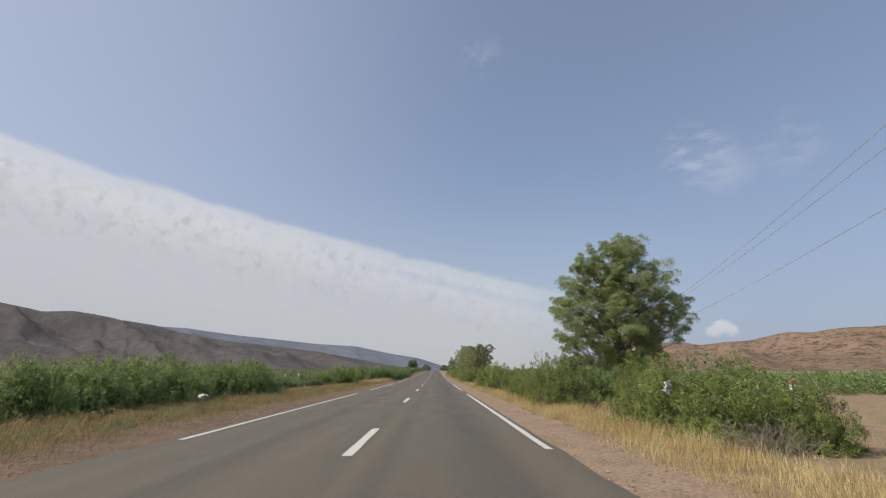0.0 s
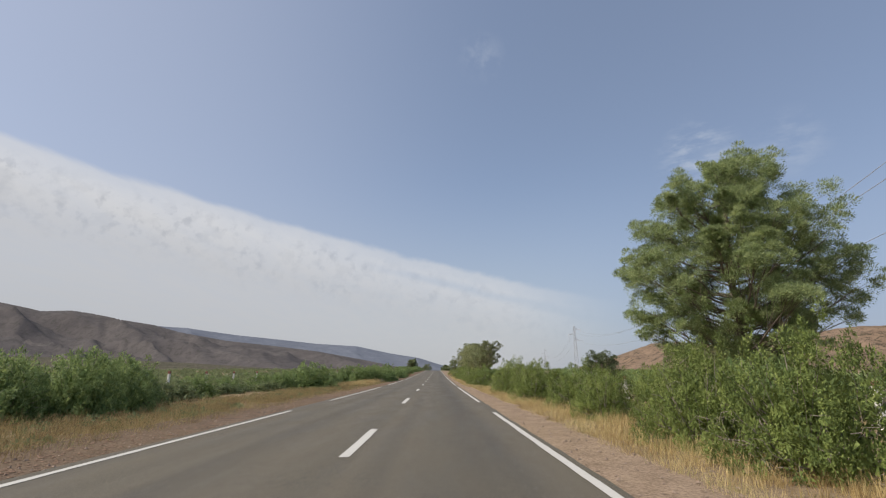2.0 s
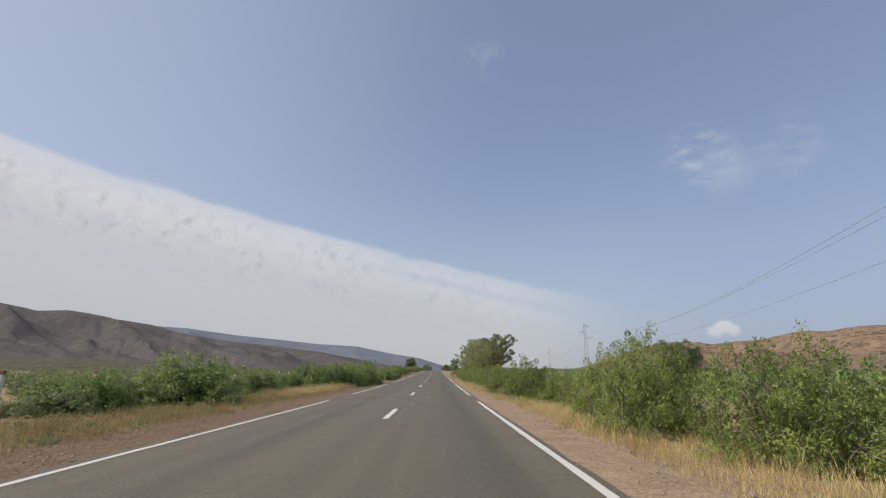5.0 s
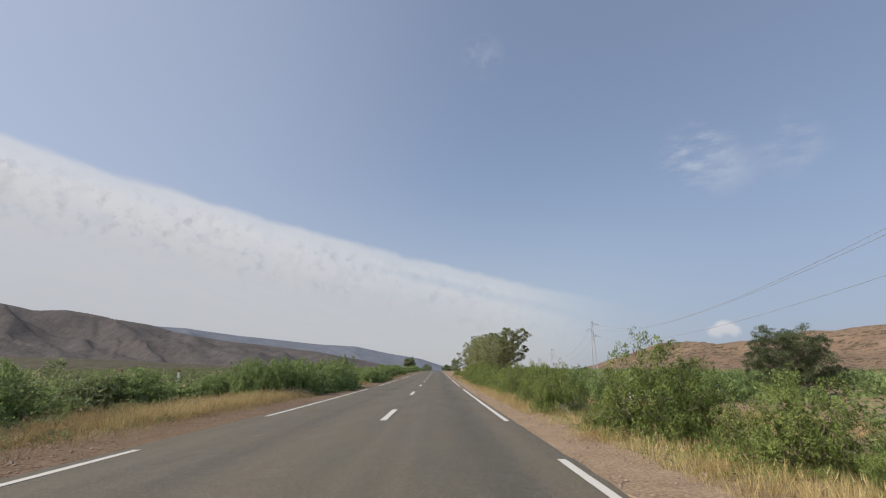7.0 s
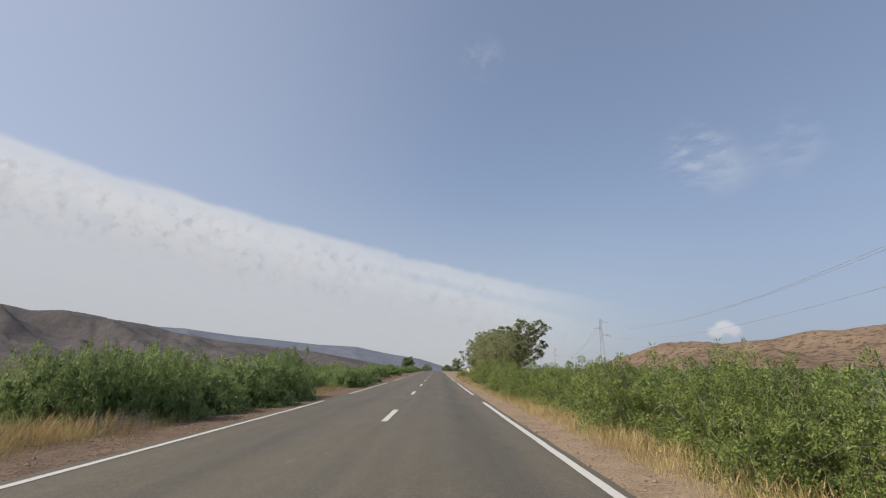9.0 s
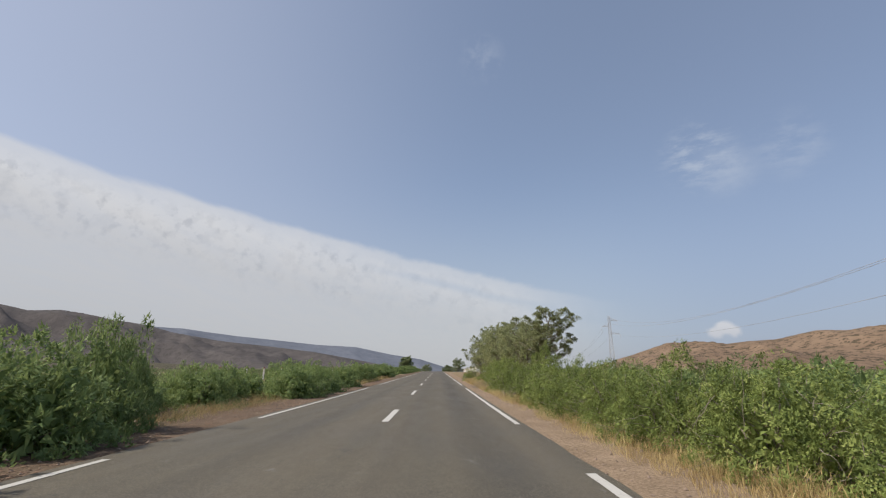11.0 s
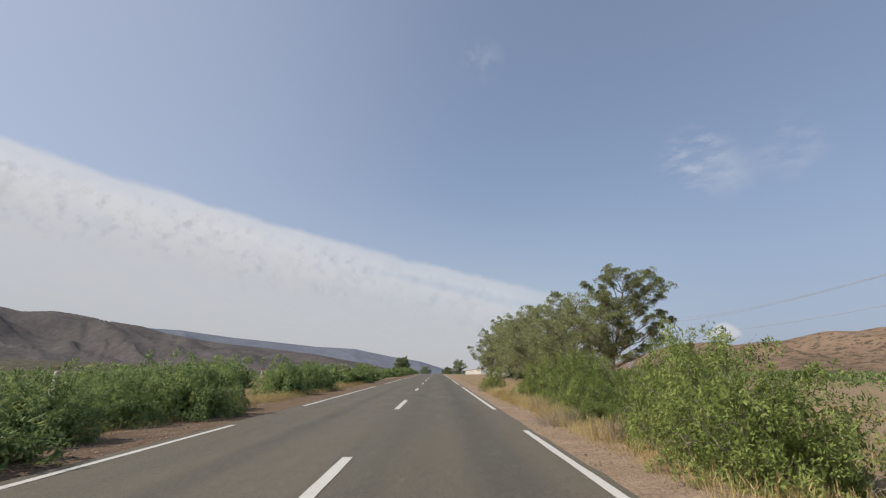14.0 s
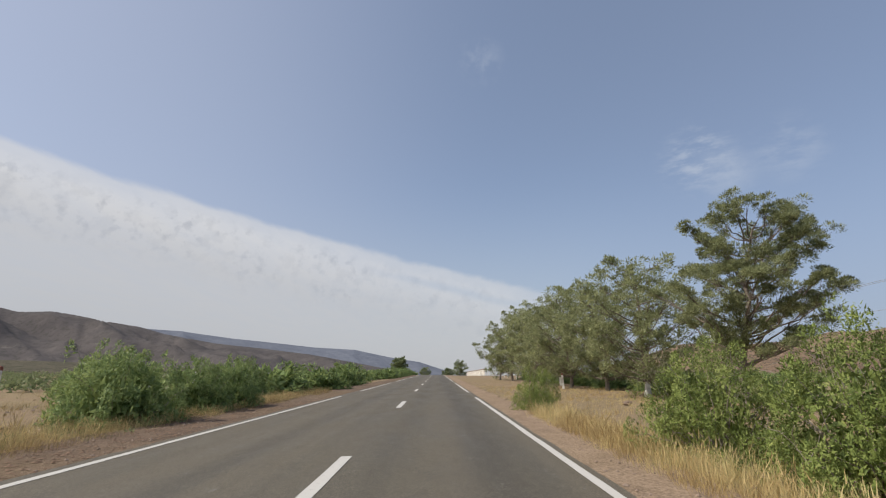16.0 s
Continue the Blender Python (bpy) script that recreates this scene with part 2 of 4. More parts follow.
def blade_material(name, *stops):
    m, n, b = material(name, 0.8, 0.15)
    rnd = n.add("ShaderNodeNewGeometry").outputs["Random Per Island"]
    pos = n.add("ShaderNodeNewGeometry").outputs["Position"]
    f = n.math("ADD", n.math("MULTIPLY", rnd, 0.5), n.smooth(n.noise(pos, 0.8, 4.0), 0.42, 0.6, 0.0, 0.5))
    c = n.ramp(f, *stops)
    n.put(b.inputs["Base Color"], c)
    tr = n.add("ShaderNodeBsdfTranslucent")
    n.put(tr.inputs[0], c)
    mx = n.add("ShaderNodeMixShader")
    mx.inputs[0].default_value = 0.3
    n.put(mx.inputs[1], b.outputs[0])
    n.put(mx.inputs[2], tr.outputs[0])
    n.put(n.t.nodes["Material Output"].inputs[0], mx.outputs[0])
    return m


M_ASPHALT, M_PAINT = asphalt_material(), paint_material()
M_GROUND = soil_material("dry_soil", (0.185, 0.132, 0.086), (0.32, 0.235, 0.152), (0.23, 0.19, 0.10), 0.6)
M_VERGE = soil_material("gravel_verge", (0.19, 0.135, 0.095), (0.35, 0.26, 0.185), (0.27, 0.20, 0.12), 0.4)
# litter brown, with the shade of the shrubs put into the darker tone
M_VERGE_L = soil_material("shaded_litter_verge", (0.085, 0.06, 0.045), (0.205, 0.15, 0.11), (0.18, 0.13, 0.075), 0.5)
M_STONE = plain_material("pebble", (0.28, 0.21, 0.16), (0.15, 0.112, 0.085), 4.0, 0.95)
M_LEAF = leaf_material("shrub_leaf", (0.060, 0.088, 0.027), (0.20, 0.254, 0.070), (0.41, 0.44, 0.155), 0.28, 0.6)
M_LEAF_DEEP = leaf_material("deep_shrub_leaf", (0.075, 0.118, 0.044), (0.192, 0.267, 0.098), (0.41, 0.47, 0.185), 0.34, 0.55)
M_LEAF_GREY = leaf_material("grey_shrub_leaf", (0.085, 0.112, 0.052), (0.19, 0.23, 0.11), (0.31, 0.34, 0.175))
M_NEEDLE = leaf_material("pine_needle", (0.070, 0.104, 0.046), (0.245, 0.312, 0.138), (0.53, 0.575, 0.285), 0.5)
M_NEEDLE_GREY = leaf_material("grey_pine_needle", (0.095, 0.112, 0.055), (0.275, 0.30, 0.148), (0.52, 0.535, 0.285), 0.4)
M_DARKLEAF = leaf_material("dark_tree_leaf", (0.06, 0.08, 0.042), (0.15, 0.18, 0.095), (0.27, 0.30, 0.16), 0.25)
M_TWIG = bark_material("grey_twig", (0.16, 0.13, 0.10), (0.42, 0.37, 0.31))
M_BARK = bark_material("pine_bark", (0.11, 0.088, 0.07), (0.30, 0.25, 0.205))
M_BLADE = blade_material("golden_grass", (0.1, (0.30, 0.205, 0.095)), (0.35, (0.50, 0.375, 0.175)), (0.7, (0.68, 0.54, 0.28)), (0.95, (0.32, 0.30, 0.13)))
M_BLADE_L = blade_material("olive_grass", (0.1, (0.16, 0.11, 0.06)), (0.35, (0.34, 0.25, 0.12)), (0.6, (0.46, 0.36, 0.18)), (0.85, (0.14, 0.165, 0.065)))
M_DRYWEED = leaf_material("dry_weed", (0.16, 0.11, 0.055), (0.33, 0.245, 0.12), (0.50, 0.41, 0.23), 0.25, 0.8)
M_HILL_L = rock_hill_material("dark_hill_rock", (0.068, 0.062, 0.063), (0.120, 0.107, 0.103), (0.056, 0.054, 0.048), 0.5, 0.06, 0.22)
M_FOOT = rock_hill_material("foot_slope_soil", (0.075, 0.070, 0.050), (0.125, 0.106, 0.078), (0.04, 0.047, 0.027), 0.9, 0.11)
M_HILL_R = rock_hill_material("red_hill_rock", (0.145, 0.10, 0.07), (0.255, 0.18, 0.125), (0.06, 0.052, 0.036), 0.9)
# blue-grey: the haze of distance is mixed into this rock colour
M_HILL_F = rock_hill_material("hazed_ridge_rock", (0.115, 0.128, 0.16), (0.17, 0.185, 0.22), (0.12, 0.13, 0.15), 0.3)
M_WHITE = plain_material("whitewashed_concrete", (0.74, 0.72, 0.67), (0.45, 0.40, 0.33), 7.0)
M_RED = plain_material("red_paint", (0.23, 0.088, 0.062), (0.30, 0.19, 0.14), 9.0)
M_STEEL = plain_material("galvanised_steel", (0.50, 0.52, 0.56), (0.40, 0.42, 0.45), 3.0, 0.5)
M_WIRE = plain_material("weathered_cable", (0.34, 0.35, 0.38), (0.28, 0.28, 0.30), 1.0, 0.5)


# ---------------------------------------------------------------- mesh helpers
def soft_step(v):
    return np.logaddexp(0.0, v)


def ground_z(y):
    """Height of the road line: flat, then a gentle rise that steepens a little."""
    y = np.asarray(y, float)
    return 0.072 * (soft_step((y - 61.3) / 8.0) - soft_step((y - 250.0) / 8.0)) + 0.022 * (soft_step((y - 94.0) / 5.0) - soft_step((y - 250.0) / 5.0))


def quick_mesh(name, verts, faces, mat, smooth=False):
    """A mesh from arrays: verts (n, 3), faces (m, k) with k corners each."""
    me = bpy.data.meshes.new(name)
    verts, faces = np.asarray(verts, np.float32), np.asarray(faces, np.int32)
    m, k = faces.shape
    me.vertices.add(len(verts))
    me.vertices.foreach_set("co", verts.ravel())
    me.loops.add(m * k)
    me.loops.foreach_set("vertex_index", faces.ravel())
    me.polygons.add(m)
    me.polygons.foreach_set("loop_start", np.arange(0, m * k, k, dtype=np.int32))
    me.polygons.foreach_set("use_smooth", np.full(m, smooth))
    me.update(calc_edges=True)
    me.materials.append(mat)
    return me


def child(name, me, parent, label=""):
    ob = new(name, me)
    ob.parent = parent
    if label:
        tagged(ob, label)
    return ob


def bm_mesh(name, bm, mat):
    me = bpy.data.meshes.new(name)
    bm.to_mesh(me)
    bm.free()
    me.materials.append(mat)
    return me


def unit(v):
    return v / np.maximum(np.linalg.norm(v, axis=-1, keepdims=True), 1e-9)


def leaf_tris(c, along, face, length, width):
    """Small pointed leaves of three corners."""
    along = unit(along)
    side = unit(np.cross(along, face))
    length, width = np.broadcast_to(length, (len(c),))[:, None], np.broadcast_to(width, (len(c),))[:, None]
    root = c + along * length * 0.12
    return np.stack([root + side * width * 0.5, c + along * length, root - side * width * 0.5], 1).reshape(-1, 3)


def tri_ids(n):
    return np.arange(n * 3).reshape(-1, 3)


def tubes(paths, radii, sides=5):
    """Tapered tubes along polylines; radii gives one per point."""
    verts, faces, base = [], [], 0
    ring = np.linspace(0, 2 * np.pi, sides, endpoint=False)
    for p, r in zip(paths, radii):
        p, r = np.asarray(p, float), np.asarray(r, float)
        t = unit(np.gradient(p, axis=0))
        ref = np.where(np.abs(t[:, 2:3]) > 0.9, [[1.0, 0, 0]], [[0, 0, 1.0]])
        a = unit(np.cross(t, ref))
        b = np.cross(t, a)
        v = p[:, None] + r[:, None, None] * (np.cos(ring)[None, :, None] * a[:, None] + np.sin(ring)[None, :, None] * b[:, None])
        verts.append(v.reshape(-1, 3))
        n = len(p)
        i = np.arange(n - 1)[:, None] * sides + np.arange(sides)[None]
        j = np.arange(n - 1)[:, None] * sides + (np.arange(sides)[None] + 1) % sides
        faces.append((np.stack([i, j, j + sides, i + sides], -1) + base).reshape(-1, 4))
        base += n * sides
    return np.concatenate(verts), np.concatenate(faces)


def bend(a, b, lift, n=5):
    t = np.linspace(0, 1, n)[:, None]
    return np.asarray(a) * (1 - t) + np.asarray(b) * t + np.array([0, 0, lift]) * 4 * t * (1 - t)


# ---------------------------------------------------------------- ground, road
def terrain():
    """One sheet to the horizon, on the road's rise."""
    xs = np.concatenate([-np.geomspace(4600, 20, 34), np.linspace(-18, 18, 73), np.geomspace(20, 4600, 34)])
    ys = np.concatenate([[-600, -200, -60, -20], np.arange(-8, 150, 0.8), np.geomspace(151, 4700, 46)])
    X, Y = np.meshgrid(xs, ys)
    Z = ground_z(Y) - 0.05
    off = np.clip((np.abs(X + 1.45) - 4.2) / 3.0, 0, 1)
    rough = np.array([noise.noise((x * 0.35, y * 0.35, 0)) for x, y in zip(X.ravel(), Y.ravel())]).reshape(X.shape)
    Z = Z - 0.10 * off + 0.09 * rough * off
    n, m = X.shape
    i = np.arange(n - 1)[:, None] * m + np.arange(m - 1)[None]
    f = np.stack([i, i + 1, i + 1 + m, i + m], -1).reshape(-1, 4)
    ob = new("ground", quick_mesh("ground", np.stack([X, Y, Z], -1).reshape(-1, 3), f, M_GROUND, True))
    tagged(ob, "dry reddish soil plain with thin grass", "ground", kind="structure")


def strip(name, x0, x1, y0, y1, lift, mat, edge=0.0, step=0.5, thick=0.0):
    """A ribbon along the road that follows its rise, with ragged sides."""
    ys = np.append(np.arange(y0, min(y1, 170), step), np.geomspace(max(min(y1, 170), y0 + 1e-3), y1, 30)) if y1 > 170 else np.arange(y0, y1 + 1e-6, min(step, (y1 - y0)))
    ys = np.unique(ys)
    if ys[-1] < y1 - 1e-6:
        ys = np.append(ys, y1)
    j0 = np.array([noise.fractal((x0, y * 0.7, 1.0), 1.0, 2.0, 4) for y in ys]) * edge
    j1 = np.array([noise.fractal((x1, y * 0.7, 5.0), 1.0, 2.0, 4) for y in ys]) * edge
    z = ground_z(ys) + lift
    rows = [np.stack([x0 + j0, ys, z], -1), np.stack([x1 + j1, ys, z], -1)]
    if thick:
        rows = [rows[0] - (0.06, 0, thick), *rows, rows[1] - (-0.06, 0, thick)]
    k = len(rows)
    v = np.stack(rows, 1).reshape(-1, 3)
    i = np.arange(len(ys) - 1)[:, None] * k + np.arange(k - 1)[None]
    f = np.stack([i, i + 1, i + 1 + k, i + k], -1).reshape(-1, 4)
    return quick_mesh(name, v, f, mat)


terrain()
tagged(new("road", strip("road", -5.02, 1.98, -300, 1500, 0.0, M_ASPHALT, 0.05, thick=0.08)), "grey worn asphalt two-lane country road", "road", kind="structure")
tagged(new("verge_left", strip("verge_left", -7.0, -4.9, -60, 900, -0.035, M_VERGE_L, 0.45, thick=0.05)), "brown gravel road verge with dry litter", "verge", kind="structure")
tagged(new("verge_right", strip("verge_right", 1.9, 3.15, -60, 900, -0.035, M_VERGE, 0.35, thick=0.05)), "pinkish gravel road verge", "verge", kind="structure")


def line(x, y0, y1, label, half=0.062):
    ob = new("road_marking", strip("road_marking", x - half, x + half, y0, y1, 0.006, M_PAINT, 0.012, 0.3))
    tagged(ob, label, "road marking", kind="structure")


for k in range(-1, 32):
    line(-1.36, {2: 6.9, 7: 6.9, 8: 6.6}.get(k, 7.5) + 13 * k, {7: 11.15, 8: 11.25}.get(k, 11.02) + 13 * k, "white painted centre dash on asphalt", 0.08)
for k in range(-1, 16):
    line(1.80, 8.1 + 25.6 * k, 28.4 + 25.6 * k, "long white painted edge line on asphalt")
    line(-4.76, 9.3 + 25.7 * k, 29.2 + 25.7 * k, "long white painted edge line on asphalt")


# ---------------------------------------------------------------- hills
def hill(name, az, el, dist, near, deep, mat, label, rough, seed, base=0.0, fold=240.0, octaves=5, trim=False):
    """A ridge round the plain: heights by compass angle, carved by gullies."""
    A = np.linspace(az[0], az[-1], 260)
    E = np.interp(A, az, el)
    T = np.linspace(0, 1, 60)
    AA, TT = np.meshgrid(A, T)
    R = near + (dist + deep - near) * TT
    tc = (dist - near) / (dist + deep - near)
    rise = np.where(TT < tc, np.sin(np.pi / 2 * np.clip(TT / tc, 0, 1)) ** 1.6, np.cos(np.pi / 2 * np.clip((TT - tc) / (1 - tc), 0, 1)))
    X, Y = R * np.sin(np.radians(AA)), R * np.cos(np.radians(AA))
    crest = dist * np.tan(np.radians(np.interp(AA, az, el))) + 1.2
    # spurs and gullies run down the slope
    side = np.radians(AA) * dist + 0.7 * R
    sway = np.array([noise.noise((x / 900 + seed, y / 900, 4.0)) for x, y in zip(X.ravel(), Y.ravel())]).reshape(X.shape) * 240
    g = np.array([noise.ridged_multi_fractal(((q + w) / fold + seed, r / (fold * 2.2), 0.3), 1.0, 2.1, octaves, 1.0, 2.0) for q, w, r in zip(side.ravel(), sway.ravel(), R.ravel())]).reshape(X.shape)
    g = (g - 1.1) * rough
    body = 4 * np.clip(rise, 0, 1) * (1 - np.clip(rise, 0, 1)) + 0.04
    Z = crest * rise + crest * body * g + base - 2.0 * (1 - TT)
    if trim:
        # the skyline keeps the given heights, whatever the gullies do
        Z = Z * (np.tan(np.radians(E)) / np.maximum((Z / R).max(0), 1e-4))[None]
    n, m = X.shape
    i = np.arange(n - 1)[:, None] * m + np.arange(m - 1)[None]
    f = np.stack([i, i + 1, i + 1 + m, i + m], -1).reshape(-1, 4)
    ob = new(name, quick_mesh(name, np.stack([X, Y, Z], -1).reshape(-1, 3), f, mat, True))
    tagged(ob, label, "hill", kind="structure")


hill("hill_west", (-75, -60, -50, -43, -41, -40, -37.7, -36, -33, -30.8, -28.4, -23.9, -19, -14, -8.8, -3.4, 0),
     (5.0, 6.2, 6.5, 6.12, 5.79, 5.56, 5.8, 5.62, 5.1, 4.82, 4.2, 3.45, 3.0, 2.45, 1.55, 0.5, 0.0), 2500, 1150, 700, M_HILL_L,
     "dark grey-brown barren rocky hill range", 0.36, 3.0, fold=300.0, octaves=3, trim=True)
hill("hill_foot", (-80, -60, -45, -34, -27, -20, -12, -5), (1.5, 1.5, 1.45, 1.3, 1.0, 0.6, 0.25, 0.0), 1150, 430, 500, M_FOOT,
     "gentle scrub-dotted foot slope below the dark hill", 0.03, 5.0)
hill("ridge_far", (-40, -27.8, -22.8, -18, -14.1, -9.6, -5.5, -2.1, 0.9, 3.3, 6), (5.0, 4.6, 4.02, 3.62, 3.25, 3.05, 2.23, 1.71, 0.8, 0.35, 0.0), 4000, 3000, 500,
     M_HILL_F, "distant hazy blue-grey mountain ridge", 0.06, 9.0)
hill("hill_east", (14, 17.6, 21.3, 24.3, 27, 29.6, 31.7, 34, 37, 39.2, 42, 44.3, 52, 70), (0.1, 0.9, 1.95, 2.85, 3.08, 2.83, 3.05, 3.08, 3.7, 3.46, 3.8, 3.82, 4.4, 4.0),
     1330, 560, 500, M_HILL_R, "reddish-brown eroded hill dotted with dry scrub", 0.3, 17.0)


# ---------------------------------------------------------------- shrubs
def shrub_parts(seed, plumes, per, leaf, mat, spiky=4, flat=1.0, fine=False, slim=0.36):
    """Twigs and leaf plumes of a shrub about 3 m across and 1.6 m high, as two meshes."""
    g = np.random.default_rng(seed)
    R, H = 1.5, 1.6
    lobes = unit(g.normal(size=(11, 3)) * (1, 1, 0.7) + (0, 0, 0.35))
    lob_r = g.uniform(0.62, 1.2, 11)

    def shell(u):
        near = np.clip((u @ lobes.T - 0.6) / 0.4, 0, 1) ** 1.1
        return 0.83 + (near * (lob_r - 0.4)).max(-1) * 0.42

    size = np.array([R, R, H * 0.93 * flat])
    # plume directions spread evenly over the dome, some of them hanging below its rim
    k = np.arange(plumes) + 0.5
    el = np.arcsin(np.clip(-0.05 + 1.03 * k / plumes, -1, 0.98)) + g.normal(size=plumes) * 0.06
    az = k * 2.39996 + g.normal(size=plumes) * 0.25
    u = np.stack([np.cos(az) * np.cos(el), np.sin(az) * np.cos(el), np.sin(el)], -1)
    deep = np.where(g.random(plumes) < 0.26, g.uniform(0.5, 0.74, plumes), g.uniform(0.84, 1.04, plumes))
    tip = u * (shell(u) * deep)[:, None] * size
    axis = unit(u * (1, 1, 0.6) + (0, 0, 0.26) + g.normal(size=(plumes, 3)) * 0.46)
    length = g.uniform(0.24, 0.46, plumes)
    rad = g.uniform(0.09, 0.17, plumes)
    # long shoots that stand out of the crown
    sa, sq = g.uniform(0, 2 * np.pi, spiky), g.uniform(0, 0.8, spiky) * R
    shoot = np.stack([np.cos(sa) * sq, np.sin(sa) * sq, H * flat * (0.82 + 0.2 * g.random(spiky) ** 2.0)], -1)
    tip = np.concatenate([tip, shoot])
    axis = np.concatenate([axis, unit(g.normal(size=(spiky, 3)) * 0.34 + (0, 0, 1))])
    length = np.concatenate([length, g.uniform(0.35, 0.6, spiky)])
    rad = np.concatenate([rad, g.uniform(0.06, 0.09, spiky)])
    u = np.concatenate([u, unit(shoot)])
    root = tip - axis * length[:, None]
    root[:, 2] = np.maximum(root[:, 2], 0.06)
    n = len(tip)
    own = np.repeat(np.arange(n), per)
    m = len(own)
    along = g.random(m) ** 0.75
    side = g.normal(size=(m, 3))
    ax = axis[own]
    side = unit(side - ax * (side * ax).sum(-1, keepdims=True))
    swell = np.sin(np.pi * np.clip(0.12 + 0.8 * along, 0, 1)) ** 0.8
    pos = root[own] + (tip - root)[own] * (along * 0.9)[:, None] + side * (rad[own] * swell * g.random(m) ** 0.5)[:, None]
    pos[:, 2] -= (0.13 * length[own] * along ** 2)
    pos[:, 2] = np.abs(pos[:, 2] - 0.02) + 0.02
    way = ax * 0.35 + side * 0.75 + g.normal(size=(m, 3)) * (0.65, 0.65, 0.45)
    face = side * 0.45 + (0, 0, 0.75) + u[own] * 0.5 + g.normal(size=(m, 3)) * 0.34
    ln = leaf * g.uniform(0.65, 1.3, m)
    q = [leaf_tris(pos, way, face, ln, ln * slim)]
    # oversized filler leaves, added inside to close gaps and keep the interior dark
    w = plumes * 8
    v = unit(g.normal(size=(w, 3)))
    v[:, 2] = np.abs(v[:, 2])
    inner = v * (shell(v) * g.uniform(0.25, 0.7, w))[:, None] * size + (0, 0, 0.06)
    q.append(leaf_tris(inner, g.normal(size=(w, 3)), g.normal(size=(w, 3)), leaf * 2.2, leaf * 1.1))
    paths, radii = [], []
    for i in range(0, n, 4 if fine else 7):
        a = root[i] * (0.16, 0.16, 0) + (g.normal() * 0.06, g.normal() * 0.06, -0.05)
        mid = root[i] + (tip[i] - root[i]) * 0.85
        p = bend(a, mid, g.uniform(-0.04, 0.14), 6) + np.concatenate([np.zeros((1, 3)), g.normal(size=(5, 3)) * 0.03])
        p[1:, 2] = np.maximum(p[1:, 2], 0.03)
        paths.append(p)
        radii.append(np.linspace(g.uniform(0.011, 0.02), 0.0035, 6))
    # bare pale twigs lying over the outside
    for _ in range(34 if fine else 0):
        w = unit(g.normal(size=3) * (1, 1, 0.6) + (0, 0, 0.2))
        foot = w * float(shell(w[None])[0]) * 0.74 * size
        end = foot + unit(w * 0.8 + g.normal(size=3) * 0.9 + (0, 0, 0.3)) * g.uniform(0.3, 0.75)
        foot[2], end[2] = abs(foot[2]) + 0.05, min(abs(end[2]) + 0.05, 1.3)
        paths.append(bend(foot, end, g.uniform(-0.08, 0.12), 5) + g.normal(size=(5, 3)) * 0.02)
        radii.append(np.linspace(0.0045, 0.002, 5))
    q = np.concatenate(q)
    return quick_mesh("brushwood", *tubes(paths, radii, 3), M_TWIG, True), quick_mesh("foliage", q, tri_ids(len(q) // 3), mat)


def shrub_model(seed, plumes, per, leaf, mat, label, spiky=4, flat=1.0, fine=False, slim=0.36):
    root = new("shrub")
    stems, leaves = shrub_parts(seed, plumes, per, leaf, mat, spiky, flat, fine, slim)
    tagged(child("brushwood", stems, root, "bare grey woody stems"), kind="stuff")
    child("foliage", leaves, root)
    return tagged(root, label, "shrub", "roadside shrubs")


LUSH = "bright green leafy roadside shrub in dry grass"
GREYISH = "low grey-green desert shrub on dry soil"
DEEP = "dense dark green feathery roadside shrub in dry grass"
near_kinds = [shrub_model(10 + k, 195, 132, 0.049, M_LEAF, LUSH, 5, fine=True, slim=0.44) for k in range(5)]
side_kinds = [shrub_model(20 + k, 150, 62, 0.097, M_LEAF_DEEP, DEEP, 6) for k in range(4)]
far_kinds = [shrub_model(30 + k, 100, 42, 0.125, M_LEAF_DEEP, DEEP, 2) for k in range(3)]
low_kinds = [shrub_model(50 + k, 74, 40, 0.13, M_LEAF_GREY, GREYISH, 1, 0.85) for k in range(3)]
distant_kinds = [shrub_model(40 + k, 48, 30, 0.22, M_LEAF_DEEP, DEEP, 1) for k in range(2)]
used = set()


def plant(kinds, x, y, r, h, g):
    """A shrub of radius r and height h at x, y."""
    spare = [q for q in kinds if q not in used]
    k = spare[0] if spare else kinds[int(g.integers(len(kinds)))]
    m = Matrix.LocRotScale((x, y, float(ground_z(y)) - 0.13), Euler((0, 0, g.uniform(0, 6.28))), (r / 1.38, r / 1.38, h / 1.42))
    if k not in used:
        used.add(k)
        k.matrix_basis = m
        return k
    ob = copy_thing(k, Matrix.Identity(4))
    ob.matrix_basis = m
    return ob


R1 = ((6.7, 8.9, 0.9, 1.2), (6.1, 9.9, 1.3, 1.45), (5.9, 12.4, 1.4, 1.6), (6.5, 14.8, 1.15, 1.6), (7.3, 17.0, 0.9, 1.2),
      (5.2, 19.8, 1.3, 1.95), (4.9, 22.1, 1.15, 1.85), (5.75, 24.2, 1.1, 1.7), (4.85, 27.3, 0.85, 1.25), (5.6, 28.9, 1.3, 1.5))
R2 = ((5.4, 31.4, 1.2, 1.65), (6.8, 35.2, 0.95, 1.0), (4.5, 35.9, 1.0, 1.65), (5.5, 37.4, 1.25, 1.8), (5.5, 40.6, 1.3, 1.7), (4.8, 43.9, 1.3, 2.1),
      (5.3, 47.4, 1.5, 2.05), (5.7, 49.6, 0.8, 1.6), (5.4, 52.0, 0.8, 0.95), (5.2, 53.9, 1.0, 1.2), (4.6, 56.6, 1.4, 1.9), (3.8, 57.6, 0.7, 0.8))
